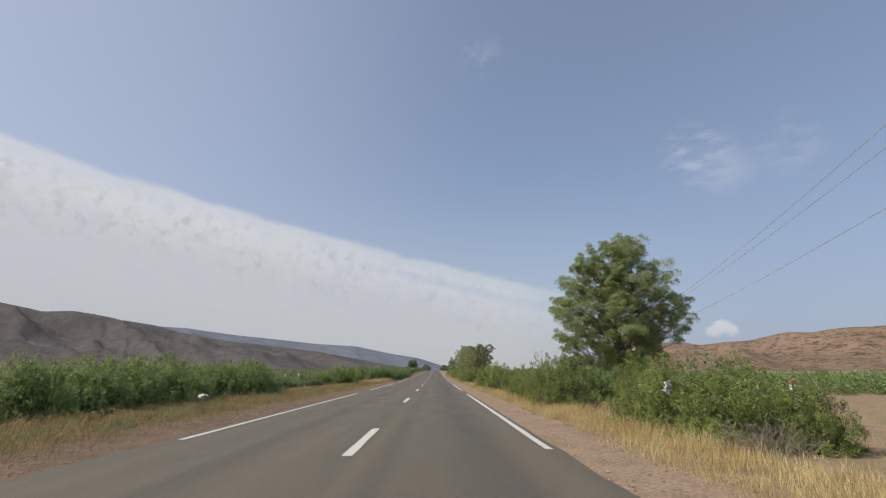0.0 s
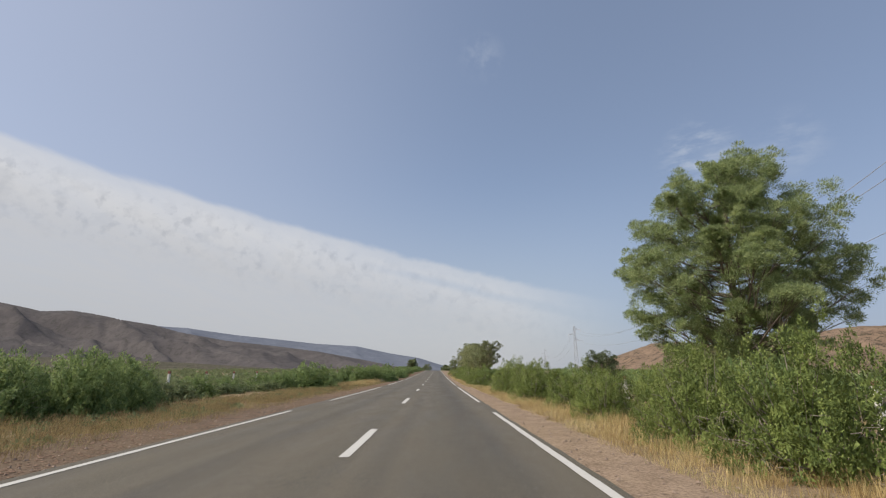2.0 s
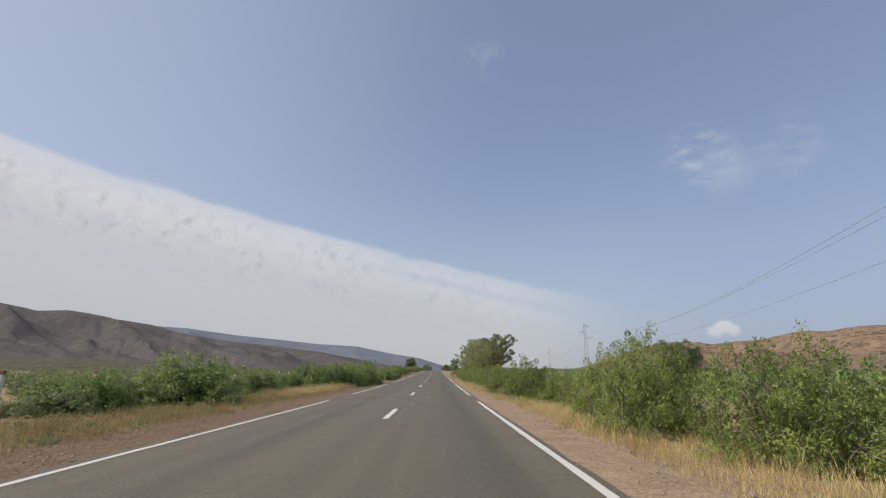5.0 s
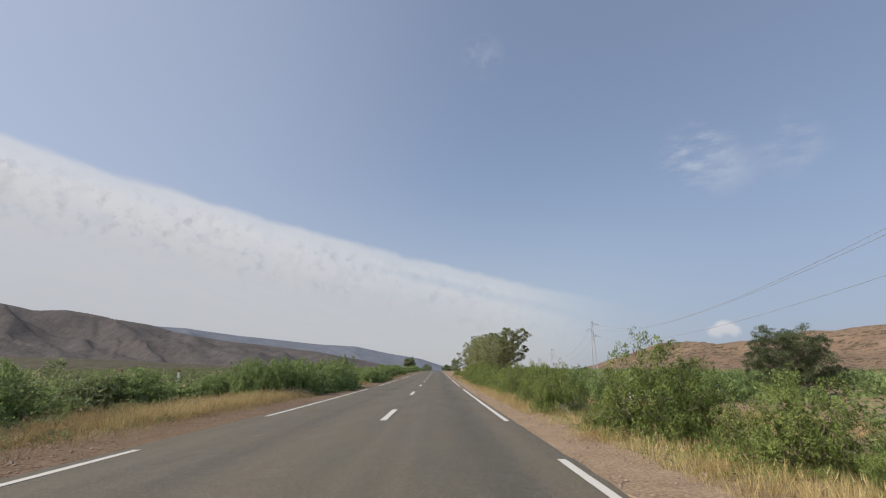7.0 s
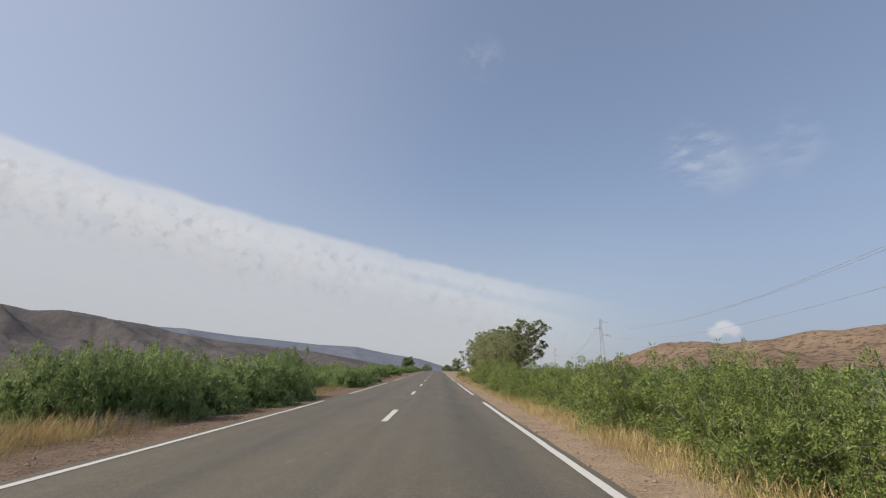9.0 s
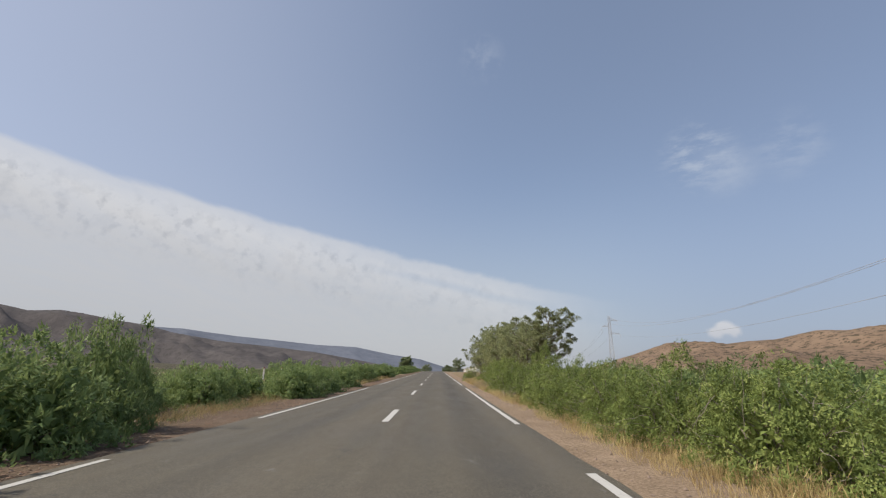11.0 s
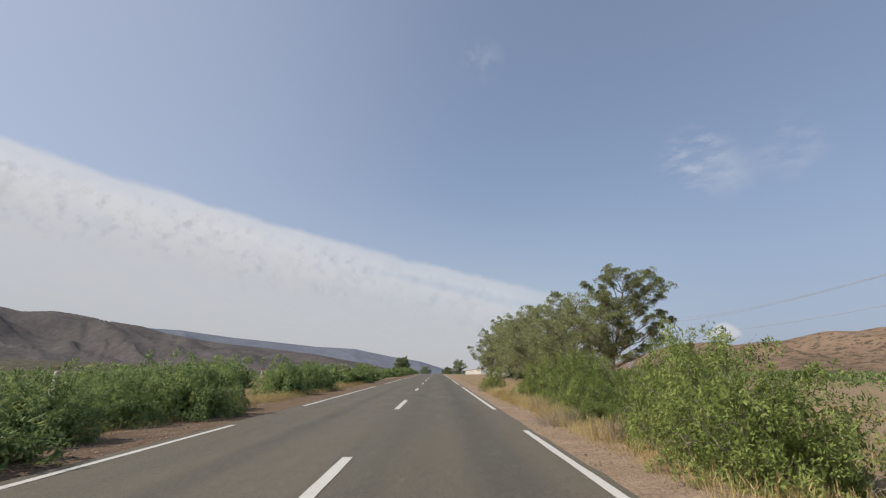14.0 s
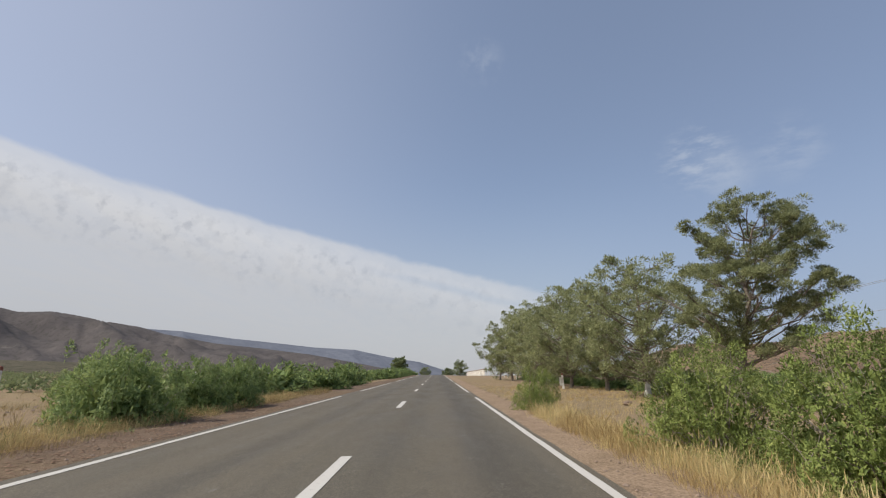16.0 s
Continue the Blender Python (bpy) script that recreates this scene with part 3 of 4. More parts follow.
R3 = ((3.9, 62.6, 0.8, 1.3), (4.6, 64.3, 0.95, 1.45), (4.3, 66.1, 1.0, 1.4), (4.9, 68.2, 1.2, 1.5), (4.6, 71.0, 1.4, 1.55), (4.9, 74.0, 1.4, 1.55),
      (4.9, 77.0, 1.4, 1.6), (4.7, 80.0, 1.35, 1.55), (4.5, 82.5, 1.3, 1.5), (4.3, 84.7, 1.15, 1.4), (4.5, 87.0, 1.3, 1.5), (4.5, 89.5, 1.25, 1.5))
R4 = ((4.5, 92.0, 1.25, 1.5), (4.5, 94.5, 1.2, 1.6), (5.1, 96.0, 1.0, 2.3), (4.7, 98.2, 1.1, 1.5), (4.1, 101.0, 1.2, 1.75), (4.5, 103.2, 1.1, 1.95), (5.0, 104.8, 1.1, 1.95),
      (4.1, 106.9, 0.8, 0.75), (4.6, 109.4, 1.0, 1.3), (4.95, 111.2, 1.15, 1.8), (5.7, 112.4, 1.1, 1.95), (6.7, 111.8, 0.8, 1.6), (5.1, 113.3, 1.2, 1.9), (4.6, 115.8, 1.1, 1.75), (3.45, 124.3, 0.72, 1.4))
L1 = ((-11.8, 11.6, 1.4, 1.7), (-11.7, 14.1, 1.2, 1.8), (-11.7, 16.4, 1.4, 1.85), (-11.7, 18.8, 1.5, 1.8), (-12.0, 21.2, 1.9, 2.0), (-13.2, 24.3, 1.7, 1.75),
      (-12.6, 27.6, 1.8, 1.8), (-12.4, 30.4, 1.9, 1.9), (-12.8, 32.8, 1.8, 1.85), (-11.6, 25.9, 1.2, 1.85), (-10.7, 27.9, 1.2, 1.9), (-10.9, 30.0, 1.2, 1.85), (-10.6, 53.8, 2.2, 2.1), (-11.4, 57.6, 1.6, 1.4), (-13.0, 60.5, 2.2, 1.55))
L2 = ((-11.9, 50.5, 1.2, 1.4), (-12.3, 66.2, 2.0, 1.4), (-12.4, 74.6, 1.5, 1.15), (-12.1, 78.0, 1.5, 2.0), (-9.4, 71.9, 1.2, 1.8), (-8.1, 71.9, 1.1, 1.85), (-7.4, 73.2, 1.1, 1.85), (-9.2, 75.0, 1.5, 1.9), (-7.9, 75.6, 1.9, 1.8), (-7.3, 78.4, 1.8, 1.85),
      (-7.1, 81.6, 1.7, 1.9), (-7.4, 83.9, 1.1, 2.2), (-9.9, 88.6, 1.0, 2.2), (-9.1, 92.0, 1.3, 1.5), (-6.8, 96.2, 1.4, 1.5), (-6.9, 98.6, 1.4, 1.5))
L3 = ((-6.9, 101.2, 1.55, 1.45), (-7.3, 103.6, 1.1, 1.4), (-7.1, 108.6, 1.5, 1.75), (-7.6, 110.6, 1.3, 1.45), (-8.1, 120.3, 1.5, 1.95), (-7.9, 123.6, 1.2, 1.75), (-7.5, 125.6, 1.1, 1.8),
      (-7.8, 106.4, 1.2, 1.25), (-8.6, 107.8, 1.4, 1.45), (-9.4, 105.2, 1.4, 1.3), (-9.8, 109.2, 1.5, 1.55), (-10.6, 112.0, 1.6, 1.55), (-10.1, 114.5, 1.35, 1.5), (-10.0, 133.0, 1.5, 1.9), (-15.9, 131.4, 2.3, 2.3), (-21.0, 139.0, 2.9, 2.4), (-8.6, 127.6, 1.1, 1.4))
pick = np.random.default_rng(4)
for row, dx, kr, kh in ((R1, 0, 1.0, 1.12), (R2, 0, 1.05, 1.08), (R3, -0.1, 1.08, 1.1), (R4, -0.1, 1.15, 1.05)):
    for x, y, r, h in row:
        plant(near_kinds, x + dx, y, r * kr, h * kh, pick)
for row, kh in ((L1, 1.06), (L2, 1.1), (L3, 1.04)):
    for x, y, r, h in row:
        plant(side_kinds if x > -14 else far_kinds, x, y, r, h * kh, pick)
for x, y, r, h in ((8.3, 54.6, 1.1, 1.0), (9.2, 52.5, 1.1, 0.9), (7.9, 24.0, 1.1, 1.7), (8.8, 27.2, 1.3, 1.8), (10.8, 29.2, 1.2, 1.6), (12.2, 29.6, 1.3, 1.5), (14.0, 30.2, 1.3, 1.4), (12.6, 36.4, 1.3, 1.3), (14.8, 36.8, 1.4, 1.3), (10.9, 36.9, 1.1, 1.1), (8.2, 70.2, 1.0, 1.1), (11.6, 71.0, 1.3, 1.3), (13.0, 69.5, 1.3, 1.2), (8.8, 73.6, 1.2, 1.3), (12.4, 75.0, 1.4, 1.3), (15.4, 72.0, 1.5, 1.3)):
    plant(far_kinds, x, y, r, h, pick)
for y in np.arange(35, 66, 2.7):
    plant(side_kinds if pick.random() < 0.5 else low_kinds, pick.uniform(-15.4, -12.4), y, pick.uniform(1.2, 1.7), pick.uniform(1.05, 1.45), pick)
# second row behind the right-hand shrubs, and the two rows going on ahead
for y in np.arange(12.6, 108, 3.1):
    if not (16.5 < y < 38 or 44 < y < 73 or 100 < y):
        plant(far_kinds, pick.uniform(7.4, 8.8), y + pick.uniform(-0.8, 0.8), pick.uniform(1.1, 1.6), pick.uniform(1.2, 1.7), pick)
for y in np.arange(138, 300, 4.2):
    plant(distant_kinds, pick.uniform(-11.5, -8.2), y, pick.uniform(1.6, 2.4), pick.uniform(1.4, 2.1), pick)
for y in np.arange(75, 104, 3.0):
    plant(far_kinds, pick.uniform(-10.6, -9.4), y + pick.uniform(-0.8, 0.8), pick.uniform(1.2, 1.6), pick.uniform(1.3, 1.7), pick)
for y in np.arange(13, 112, 4.0):
    if not 18 < y < 34:
        plant(low_kinds if y < 60 else far_kinds, pick.uniform(-15.0, -12.5), y + pick.uniform(-1, 1), pick.uniform(1.2, 1.9), pick.uniform(0.8, 1.3), pick)

for y in np.arange(129, 186, 3.4):
    plant(far_kinds, pick.uniform(13.2, 16.0), y, pick.uniform(1.2, 1.9), pick.uniform(1.0, 1.7), pick)


def scrub(name, count, xr, yr, seed, label, hmax=1.3, skip=None, many=62, leaf=0.85, size=1.0, category="scrub", mat=None):
    """Far shrubs of the plain, too many to count."""
    g = np.random.default_rng(seed)
    X = g.uniform(*xr, count)
    Y = yr[0] + (yr[1] - yr[0]) * g.random(count) ** 1.7
    if skip is not None:
        keep = ~skip(X, Y)
        X, Y = X[keep], Y[keep]
    n, per = len(X), many
    u = unit(g.normal(size=(n, per, 3)))
    u[..., 2] = np.abs(u[..., 2])
    S, Hh = g.uniform(0.7, 1.9, n) * size, g.uniform(0.5, hmax, n) * size
    r = 0.5 + 0.5 * g.random((n, per)) ** 0.5
    P = u * r[..., None] * np.stack([S, S, Hh], -1)[:, None] + np.stack([X, Y, ground_z(Y) - 0.1], -1)[:, None]
    k = n * per
    al = u.reshape(k, 3) + g.normal(size=(k, 3)) * 0.7
    ln = np.repeat(0.22 * size + 0.2 * S, per) * leaf * g.uniform(0.7, 1.3, k)
    q = leaf_tris(P.reshape(k, 3), al, g.normal(size=(k, 3)) + (0, 0, 0.8), ln, ln * 0.55)
    ob = new(name, quick_mesh(name, q, tri_ids(k), mat or (M_LEAF_GREY if seed % 2 else M_LEAF)))
    tagged(ob, label, category, kind="stuff")


scrub("desert_scrub", 230, (-44, -16.5), (16, 170), 11, "grey-green scrub spread over the dry plain", 1.1, None, 170, 0.62)
scrub("desert_scrub", 700, (-110, -24), (40, 420), 5, "grey-green scrub spread over the dry plain", 1.2)
scrub("desert_scrub", 900, (-340, -60), (60, 520), 7, "far grey-green scrub spread over the dry plain", 1.8)
scrub("green_scrub", 190, (11.5, 32), (30, 122), 12, "green scrub spread over the dry plain", 1.5, lambda x, y: (y > 103) & (x < 27) | (y < 48) & (x < 24), 230, 0.46, mat=M_LEAF_DEEP)
scrub("green_scrub", 520, (30, 90), (44, 330), 8, "green scrub spread over the dry plain", 1.3, lambda x, y: (np.abs(x - 12) < 2.4) & (y > 110) & (y < 180), mat=M_LEAF_DEEP)
scrub("desert_scrub", 420, (40, 330), (60, 800), 9, "far grey-green scrub spread over the dry plain", 1.8)


scrub("dry_weeds", 420, (-10.6, -6.8), (3, 74), 13, "bushy ochre dead weeds in the dry grass", 1.5, None, 150, 0.5, 0.2, "weeds", M_DRYWEED)
scrub("dry_weeds", 220, (-10.0, -6.6), (74, 135), 14, "bushy ochre dead weeds in the dry grass", 1.4, None, 120, 0.5, 0.17, "weeds", M_DRYWEED)
scrub("weeds", 230, (-10.4, -7.0), (4, 66), 15, "small olive weeds in the dry grass", 1.4, None, 60, 1.0, 0.17, "weeds")
scrub("weeds", 60, (3.2, 4.6), (53, 63), 16, "small green weeds in the dry grass", 1.8, None, 90, 0.6, 0.15, "weeds")
scrub("weeds", 120, (-9.0, -6.6), (64, 132), 17, "small olive weeds in the dry grass", 1.4, None, 60, 1.0, 0.15, "weeds")


# ---------------------------------------------------------------- trees
def pine(name, x, y, h, profile, clumps, per, seed, label, lean=(0, 0), first=0.24, trunk_r=0.22, mat=None, size=0.8, needle=0.15, flatten=0.62, inner=0.35, slim=0.36, sub=11, limed=False, uneven=0.22):
    """A pine: tapered trunk, a curved limb to each bough, boughs of needle tufts. profile: crown radius by height, from first to top."""
    g = np.random.default_rng(seed)
    root = new(name)
    root.location = (x, y, float(ground_z(y)) - 0.15)
    top = np.array([lean[0], lean[1], h * 0.95])
    s = np.linspace(0, 1, 9)[:, None]
    tp = np.concatenate([top[:2] * s ** 2, top[2] * s], 1) + np.concatenate([np.zeros((1, 3)), g.normal(size=(8, 3)) * (0.08, 0.08, 0)])
    tr = trunk_r * (1 - np.linspace(0, 1, 9) ** 1.1 * 0.86)
    tr[0] *= 1.35
    child("trunk", quick_mesh("trunk", *tubes([tp], [tr], 10), M_BARK, True), root)
    if limed:
        lp = tp[0] + (tp[1] - tp[0]) * np.linspace(0.0, 1.0, 4)[:, None] * 0.85
        child("lime_coat", quick_mesh("lime_coat", *tubes([lp], [np.interp(lp[:, 2], tp[:, 2], tr) + 0.006], 10), M_WHITE, True), root, "whitewashed band round the trunk")
    axis = lambda z: np.array([np.interp(z, tp[:, 2], tp[:, 0]), np.interp(z, tp[:, 2], tp[:, 1]), z])
    weights = np.interp(np.linspace(0, 1, 60), np.linspace(0, 1, len(profile)), profile) + 0.3
    heights = np.interp((np.arange(clumps) + 0.5) / clumps, np.cumsum(weights) / weights.sum(), np.linspace(0, 1, 60))
    tufts, rad_t, ways, ps, rs = [], [], [], [], []
    for i, q in enumerate(heights):
        a = i * 2.399 + g.uniform(-0.45, 0.45)
        bulge = 1 + uneven * noise.noise((math.cos(a) * 1.6 + seed, math.sin(a) * 1.6, q * 3.2)) * 1.7
        rad = np.interp(q, np.linspace(0, 1, len(profile)), profile) * bulge
        sz = size * g.uniform(0.6, 1.35) * (0.75 + 0.25 * min(1, rad))
        out = max(rad - sz * 0.6, 0.0) * (g.uniform(0.3, 0.7) if g.random() < inner else g.uniform(0.86, 1.05))
        z = h * (first + (0.985 - first) * q) - sz * 0.3
        ray = np.array([math.cos(a), math.sin(a), 0.0])
        c = axis(z) + ray * out
        foot = axis(max(h * first * 0.7, z - 0.42 * out - 0.3))
        p = bend(foot, c, -0.07 * out, 6) + np.concatenate([np.zeros((1, 3)), g.normal(size=(5, 3)) * 0.05])
        child("limb", quick_mesh("limb", *tubes([p], [np.linspace(0.016 + 0.008 * rad, 0.008, 6)], 6), M_BARK, True), root)
        # a bough: tufts strung along forked twigs that fan out and sweep upwards
        long = unit(ray * 1.0 + (0, 0, 0.35) + g.normal(size=3) * 0.3) if out > 0.3 else unit(g.normal(size=3) * 0.5 + (0, 0, 1))
        wide = unit(np.cross(long, (0.02, 0.01, 1.0)))
        up = np.cross(wide, long)
        for j in range(sub):
            along, across = g.uniform(-0.9, 0.9), g.uniform(-1, 1)
            across *= 0.75 * math.sqrt(max(1 - along * along, 0.05))
            lift = flatten * (g.uniform(-0.45, 0.6) + 0.25 * (1 - abs(across)))
            e = c + (long * along + wide * across + up * lift) * sz
            tufts.append(e)
            rad_t.append(sz * g.uniform(0.24, 0.4) * math.sqrt(11 / sub))
            ways.append(unit(long * 0.55 + wide * across * 0.5 + np.array([0, 0, 0.7])))
            if j % 2 == 0:
                ps.append(bend(p[4 if along > 0 else 3], e, 0.04, 4))
                rs.append(np.linspace(0.012, 0.004, 4))
    tagged(child("brushwood", quick_mesh("brushwood", *tubes(ps, rs, 3), M_BARK, True), root, "fine bare twigs"), kind="stuff")
    T, S, W = np.array(tufts), np.array(rad_t), np.array(ways)
    n = len(T)
    u = unit(g.normal(size=(n, per, 3)) + W[:, None] * 0.55)
    P = T[:, None] + u * ((0.15 + 0.85 * g.random((n, per)) ** 0.6) * S[:, None])[..., None] * (1, 1, 0.75)
    k = n * per
    al = (u + W[:, None] * 0.35).reshape(k, 3) + g.normal(size=(k, 3)) * 0.3
    face = (u * 0.6 + W[:, None] * 0.6 + (0, 0, 0.4)).reshape(k, 3) + g.normal(size=(k, 3)) * 0.4
    ln = needle * g.uniform(0.7, 1.3, k)
    q = leaf_tris(P.reshape(k, 3), al, face, ln, ln * slim)
    child("crown", quick_mesh("crown", q, tri_ids(k), mat or M_NEEDLE), root)
    return tagged(root, label, "tree")


pine("pine_tree", 12.45, 32.4, 10.8, (1.9, 2.9, 3.9, 4.6, 4.7, 4.2, 3.4, 2.5, 1.5), 155, 160, 71, "large rounded green pine tree behind roadside shrubs", (0.6, 0), 0.15, 0.24, size=0.95, needle=0.112, slim=0.26, inner=0.28, flatten=0.52, sub=16)
pine("pine_tree", 11.05, 125.0, 8.1, (1.5, 2.4, 3.0, 3.2, 2.8, 2.4, 2.3, 1.7), 78, 110, 73, "open-crowned grey-green pine with bare lower limbs", (1.9, 0), 0.26, 0.12, mat=M_NEEDLE_GREY, size=0.62, needle=0.12, slim=0.26, flatten=0.6, inner=0.4, uneven=0.35)
GROVE = "grey-green roadside pine in a dense row"
for k, (x, y, h) in enumerate(((11.4, 134.0, 7.9), (11.9, 141.5, 7.8), (10.9, 147.0, 8.5), (11.8, 153.5, 8.1), (10.7, 160.0, 8.9), (11.4, 167.0, 9.2), (10.4, 174.0, 9.5), (9.6, 181.0, 7.6))):
    pine("pine_tree", x, y, h, (2.2, 3.0, 3.5, 3.7, 3.6, 3.2, 2.5, 1.4), 60, 44, 80 + k, GROVE, (0.3 * math.sin(k * 2.1), 0), 0.15, 0.13, mat=M_NEEDLE_GREY, size=0.9, needle=0.18, slim=0.33, flatten=0.6, limed=k in (0, 3))
pine("evergreen_tree", 21.8, 76.0, 3.9, (2.0, 2.4, 2.5, 2.4, 2.0, 1.3), 60, 90, 91, "dark round evergreen tree standing in scrub", (0, 0), 0.16, 0.16, mat=M_DARKLEAF, size=0.75, needle=0.1, uneven=0.0, inner=0.2)
FAR = "small dark tree beside the far road"
for x, y, h, w, sd in ((-13.5, 280, 6.2, 2.8, 95), (15.0, 424, 10.0, 5.4, 96), (-11.6, 560, 8.5, 5.4, 97), (9.5, 560, 8.0, 5.4, 98), (12.0, 620, 8.0, 6.4, 99)):
    pine("roadside_tree", x, y, h, (w * 0.8, w, w, w * 0.85, w * 0.5), 30, 30, sd, FAR, (0, 0), 0.1, 0.25, mat=M_LEAF_GREY, size=0.2 * h, needle=0.5)


# ---------------------------------------------------------------- grass, stones
def grass(name, count, xr, yr, seed, label, hr=(0.18, 0.5), keep=0.42, mat=None):
    g = np.random.default_rng(seed)
    tufts = max(count // 14, 1)
    X, Y = g.uniform(*xr, tufts), g.uniform(*yr, tufts)
    patch = np.array([noise.noise((x * 0.5, y * 0.3, seed)) + 0.5 * noise.noise((x * 1.7, y * 1.1, seed + 5)) for x, y in zip(X, Y)])
    ok = patch + g.random(tufts) * 0.7 > keep - 0.25
    X, Y, patch = X[ok], Y[ok], patch[ok]
    tall = g.uniform(0.55, 1.25, len(X)) * (0.85 + 0.6 * patch)
    X, Y, tall = (np.repeat(q, 14) for q in (X, Y, tall))
    n = len(X)
    a = g.uniform(0, 2 * np.pi, n)
    spread = np.abs(g.normal(size=n)) * 0.07
    h = np.maximum(g.uniform(*hr, n) * tall, 0.02)
    way = np.stack([np.cos(a), np.sin(a)], -1)
    root = np.stack([X, Y], -1) + way * spread[:, None]
    lean = way * (h * g.uniform(0.0, 1.3, n))[:, None] + (0.1 * h)[:, None]
    b = g.uniform(0, 2 * np.pi, n)
    w = np.stack([np.cos(b), np.sin(b)], -1) * g.uniform(0.002, 0.0048, n)[:, None]
    z0 = ground_z(root[:, 1]) - 0.15
    c = lambda xy, z: np.concatenate([xy, z[:, None]], 1)
    v = np.stack([c(root - w, z0), c(root + w, z0), c(root + lean, z0 + h + 0.12)], 1)
    # ears on the taller stalks
    ear = np.flatnonzero((h > 0.12) & (g.random(n) < 0.3))
    tip, w2 = v[ear, 2], c(w[ear], np.zeros(len(ear))) * g.uniform(1.1, 1.9, (len(ear), 1))
    low = v[ear, 0] * 0.22 + tip * 0.78
    v = np.concatenate([v, np.stack([low - w2, low + w2, tip + (tip - low) * 0.35], 1)]).reshape(-1, 3)
    n = len(v) // 3
    tagged(new(name, quick_mesh(name, v, tri_ids(n), mat or (M_BLADE if xr[0] > 0 else M_BLADE_L))), label, "grass", kind="stuff")


grass("dry_grass", 90000, (3.0, 5.2), (3, 58), 21, "golden dry grass along the verge", (0.03, 0.24), 0.0)
grass("dry_grass", 15000, (5.6, 13.5), (14, 34), 28, "short straw-coloured grass in the clearing", (0.0, 0.09), 0.1)
grass("dry_grass", 24000, (4.5, 11.0), (57, 67), 29, "short straw-coloured grass in the clearing", (0.0, 0.12), 0.1)
grass("dry_grass", 66000, (2.7, 4.0), (56, 123), 27, "golden dry grass below the hedge", (0.05, 0.27), 0.15)
grass("dry_grass", 15000, (2.8, 3.8), (104, 123), 33, "tall golden dry grass below the hedge", (0.1, 0.4), 0.15)
grass("dry_grass", 15000, (4.5, 10.5), (3, 132), 22, "thin dry grass on the soil", (0.1, 0.35), 0.6)
grass("dry_grass", 105000, (-10.6, -6.1), (-1, 72), 23, "ochre dry grass along the verge", (0.05, 0.32), 0.2)
grass("dry_grass", 16000, (-9.2, -6.9), (58, 72), 31, "tall golden dry grass along the verge", (0.16, 0.5), 0.1, M_BLADE)
grass("dry_grass", 16000, (-8.6, -6.7), (110, 132), 32, "golden dry grass along the verge", (0.08, 0.34), 0.15, M_BLADE)
grass("dry_grass", 40000, (-8.2, -6.3), (66, 138), 24, "ochre dry grass along the verge", (0.05, 0.32), 0.35)
grass("dry_grass", 46000, (-15.5, -7.2), (60, 142), 26, "thin dry grass between shrubs", (0.0, 0.2), 0.3)
grass("dry_grass", 22000, (-27.0, -15.0), (20, 150), 30, "thin dry grass on the plain", (0.0, 0.16), 0.4)
grass("dry_grass", 42000, (3.0, 15.0), (98, 150), 25, "thin dry grass under the pines", (0.0, 0.14), 0.3)


def pebbles(name, count, xr, yr, seed, smin, smax, mat=None, flat=1.0, label="loose pinkish gravel stones on the verge", category="gravel"):
    g = np.random.default_rng(seed)
    base = np.array([(1, 0, 0), (0.3, 0.9, 0.1), (-0.8, 0.5, 0), (-0.6, -0.7, 0), (0.4, -0.85, 0.1), (0.1, 0.1, 0.75)], float)
    tri = np.array([(0, 1, 5), (1, 2, 5), (2, 3, 5), (3, 4, 5), (4, 0, 5)])
    X, Y = g.uniform(*xr, count), g.uniform(*yr, count)
    s = smin + (smax - smin) * g.random(count) ** 3
    a = g.uniform(0, 2 * np.pi, count)
    v = base[None] * (1 + g.normal(size=(count, 6, 3)) * 0.2) * s[:, None, None] * (1, 1, flat)
    ca, sa = np.cos(a)[:, None], np.sin(a)[:, None]
    v = np.stack([v[..., 0] * ca - v[..., 1] * sa, v[..., 0] * sa + v[..., 1] * ca, v[..., 2]], -1)
    v += np.stack([X, Y, ground_z(Y) - 0.03], -1)[:, None]
    f = (tri[None] + (np.arange(count) * 6)[:, None, None]).reshape(-1, 3)
    tagged(new(name, quick_mesh(name, v.reshape(-1, 3), f, mat or M_STONE)), label, category, kind="stuff")


pebbles("gravel", 7000, (2.0, 3.6), (0, 132), 31, 0.005, 0.04)
pebbles("gravel", 3000, (-15.0, -7.0), (60, 135), 34, 0.012, 0.07)
pebbles("gravel", 5000, (-7.3, -5.05), (2, 135), 32, 0.006, 0.042)
M_LITTER = plain_material("dead_leaf", (0.21, 0.135, 0.09), (0.09, 0.06, 0.042), 8.0, 0.9)
pebbles("leaf_litter", 24000, (-7.2, -5.0), (2, 128), 33, 0.012, 0.05, M_LITTER, 0.4, "brown dead leaves and flakes along the road edge", "leaf litter")


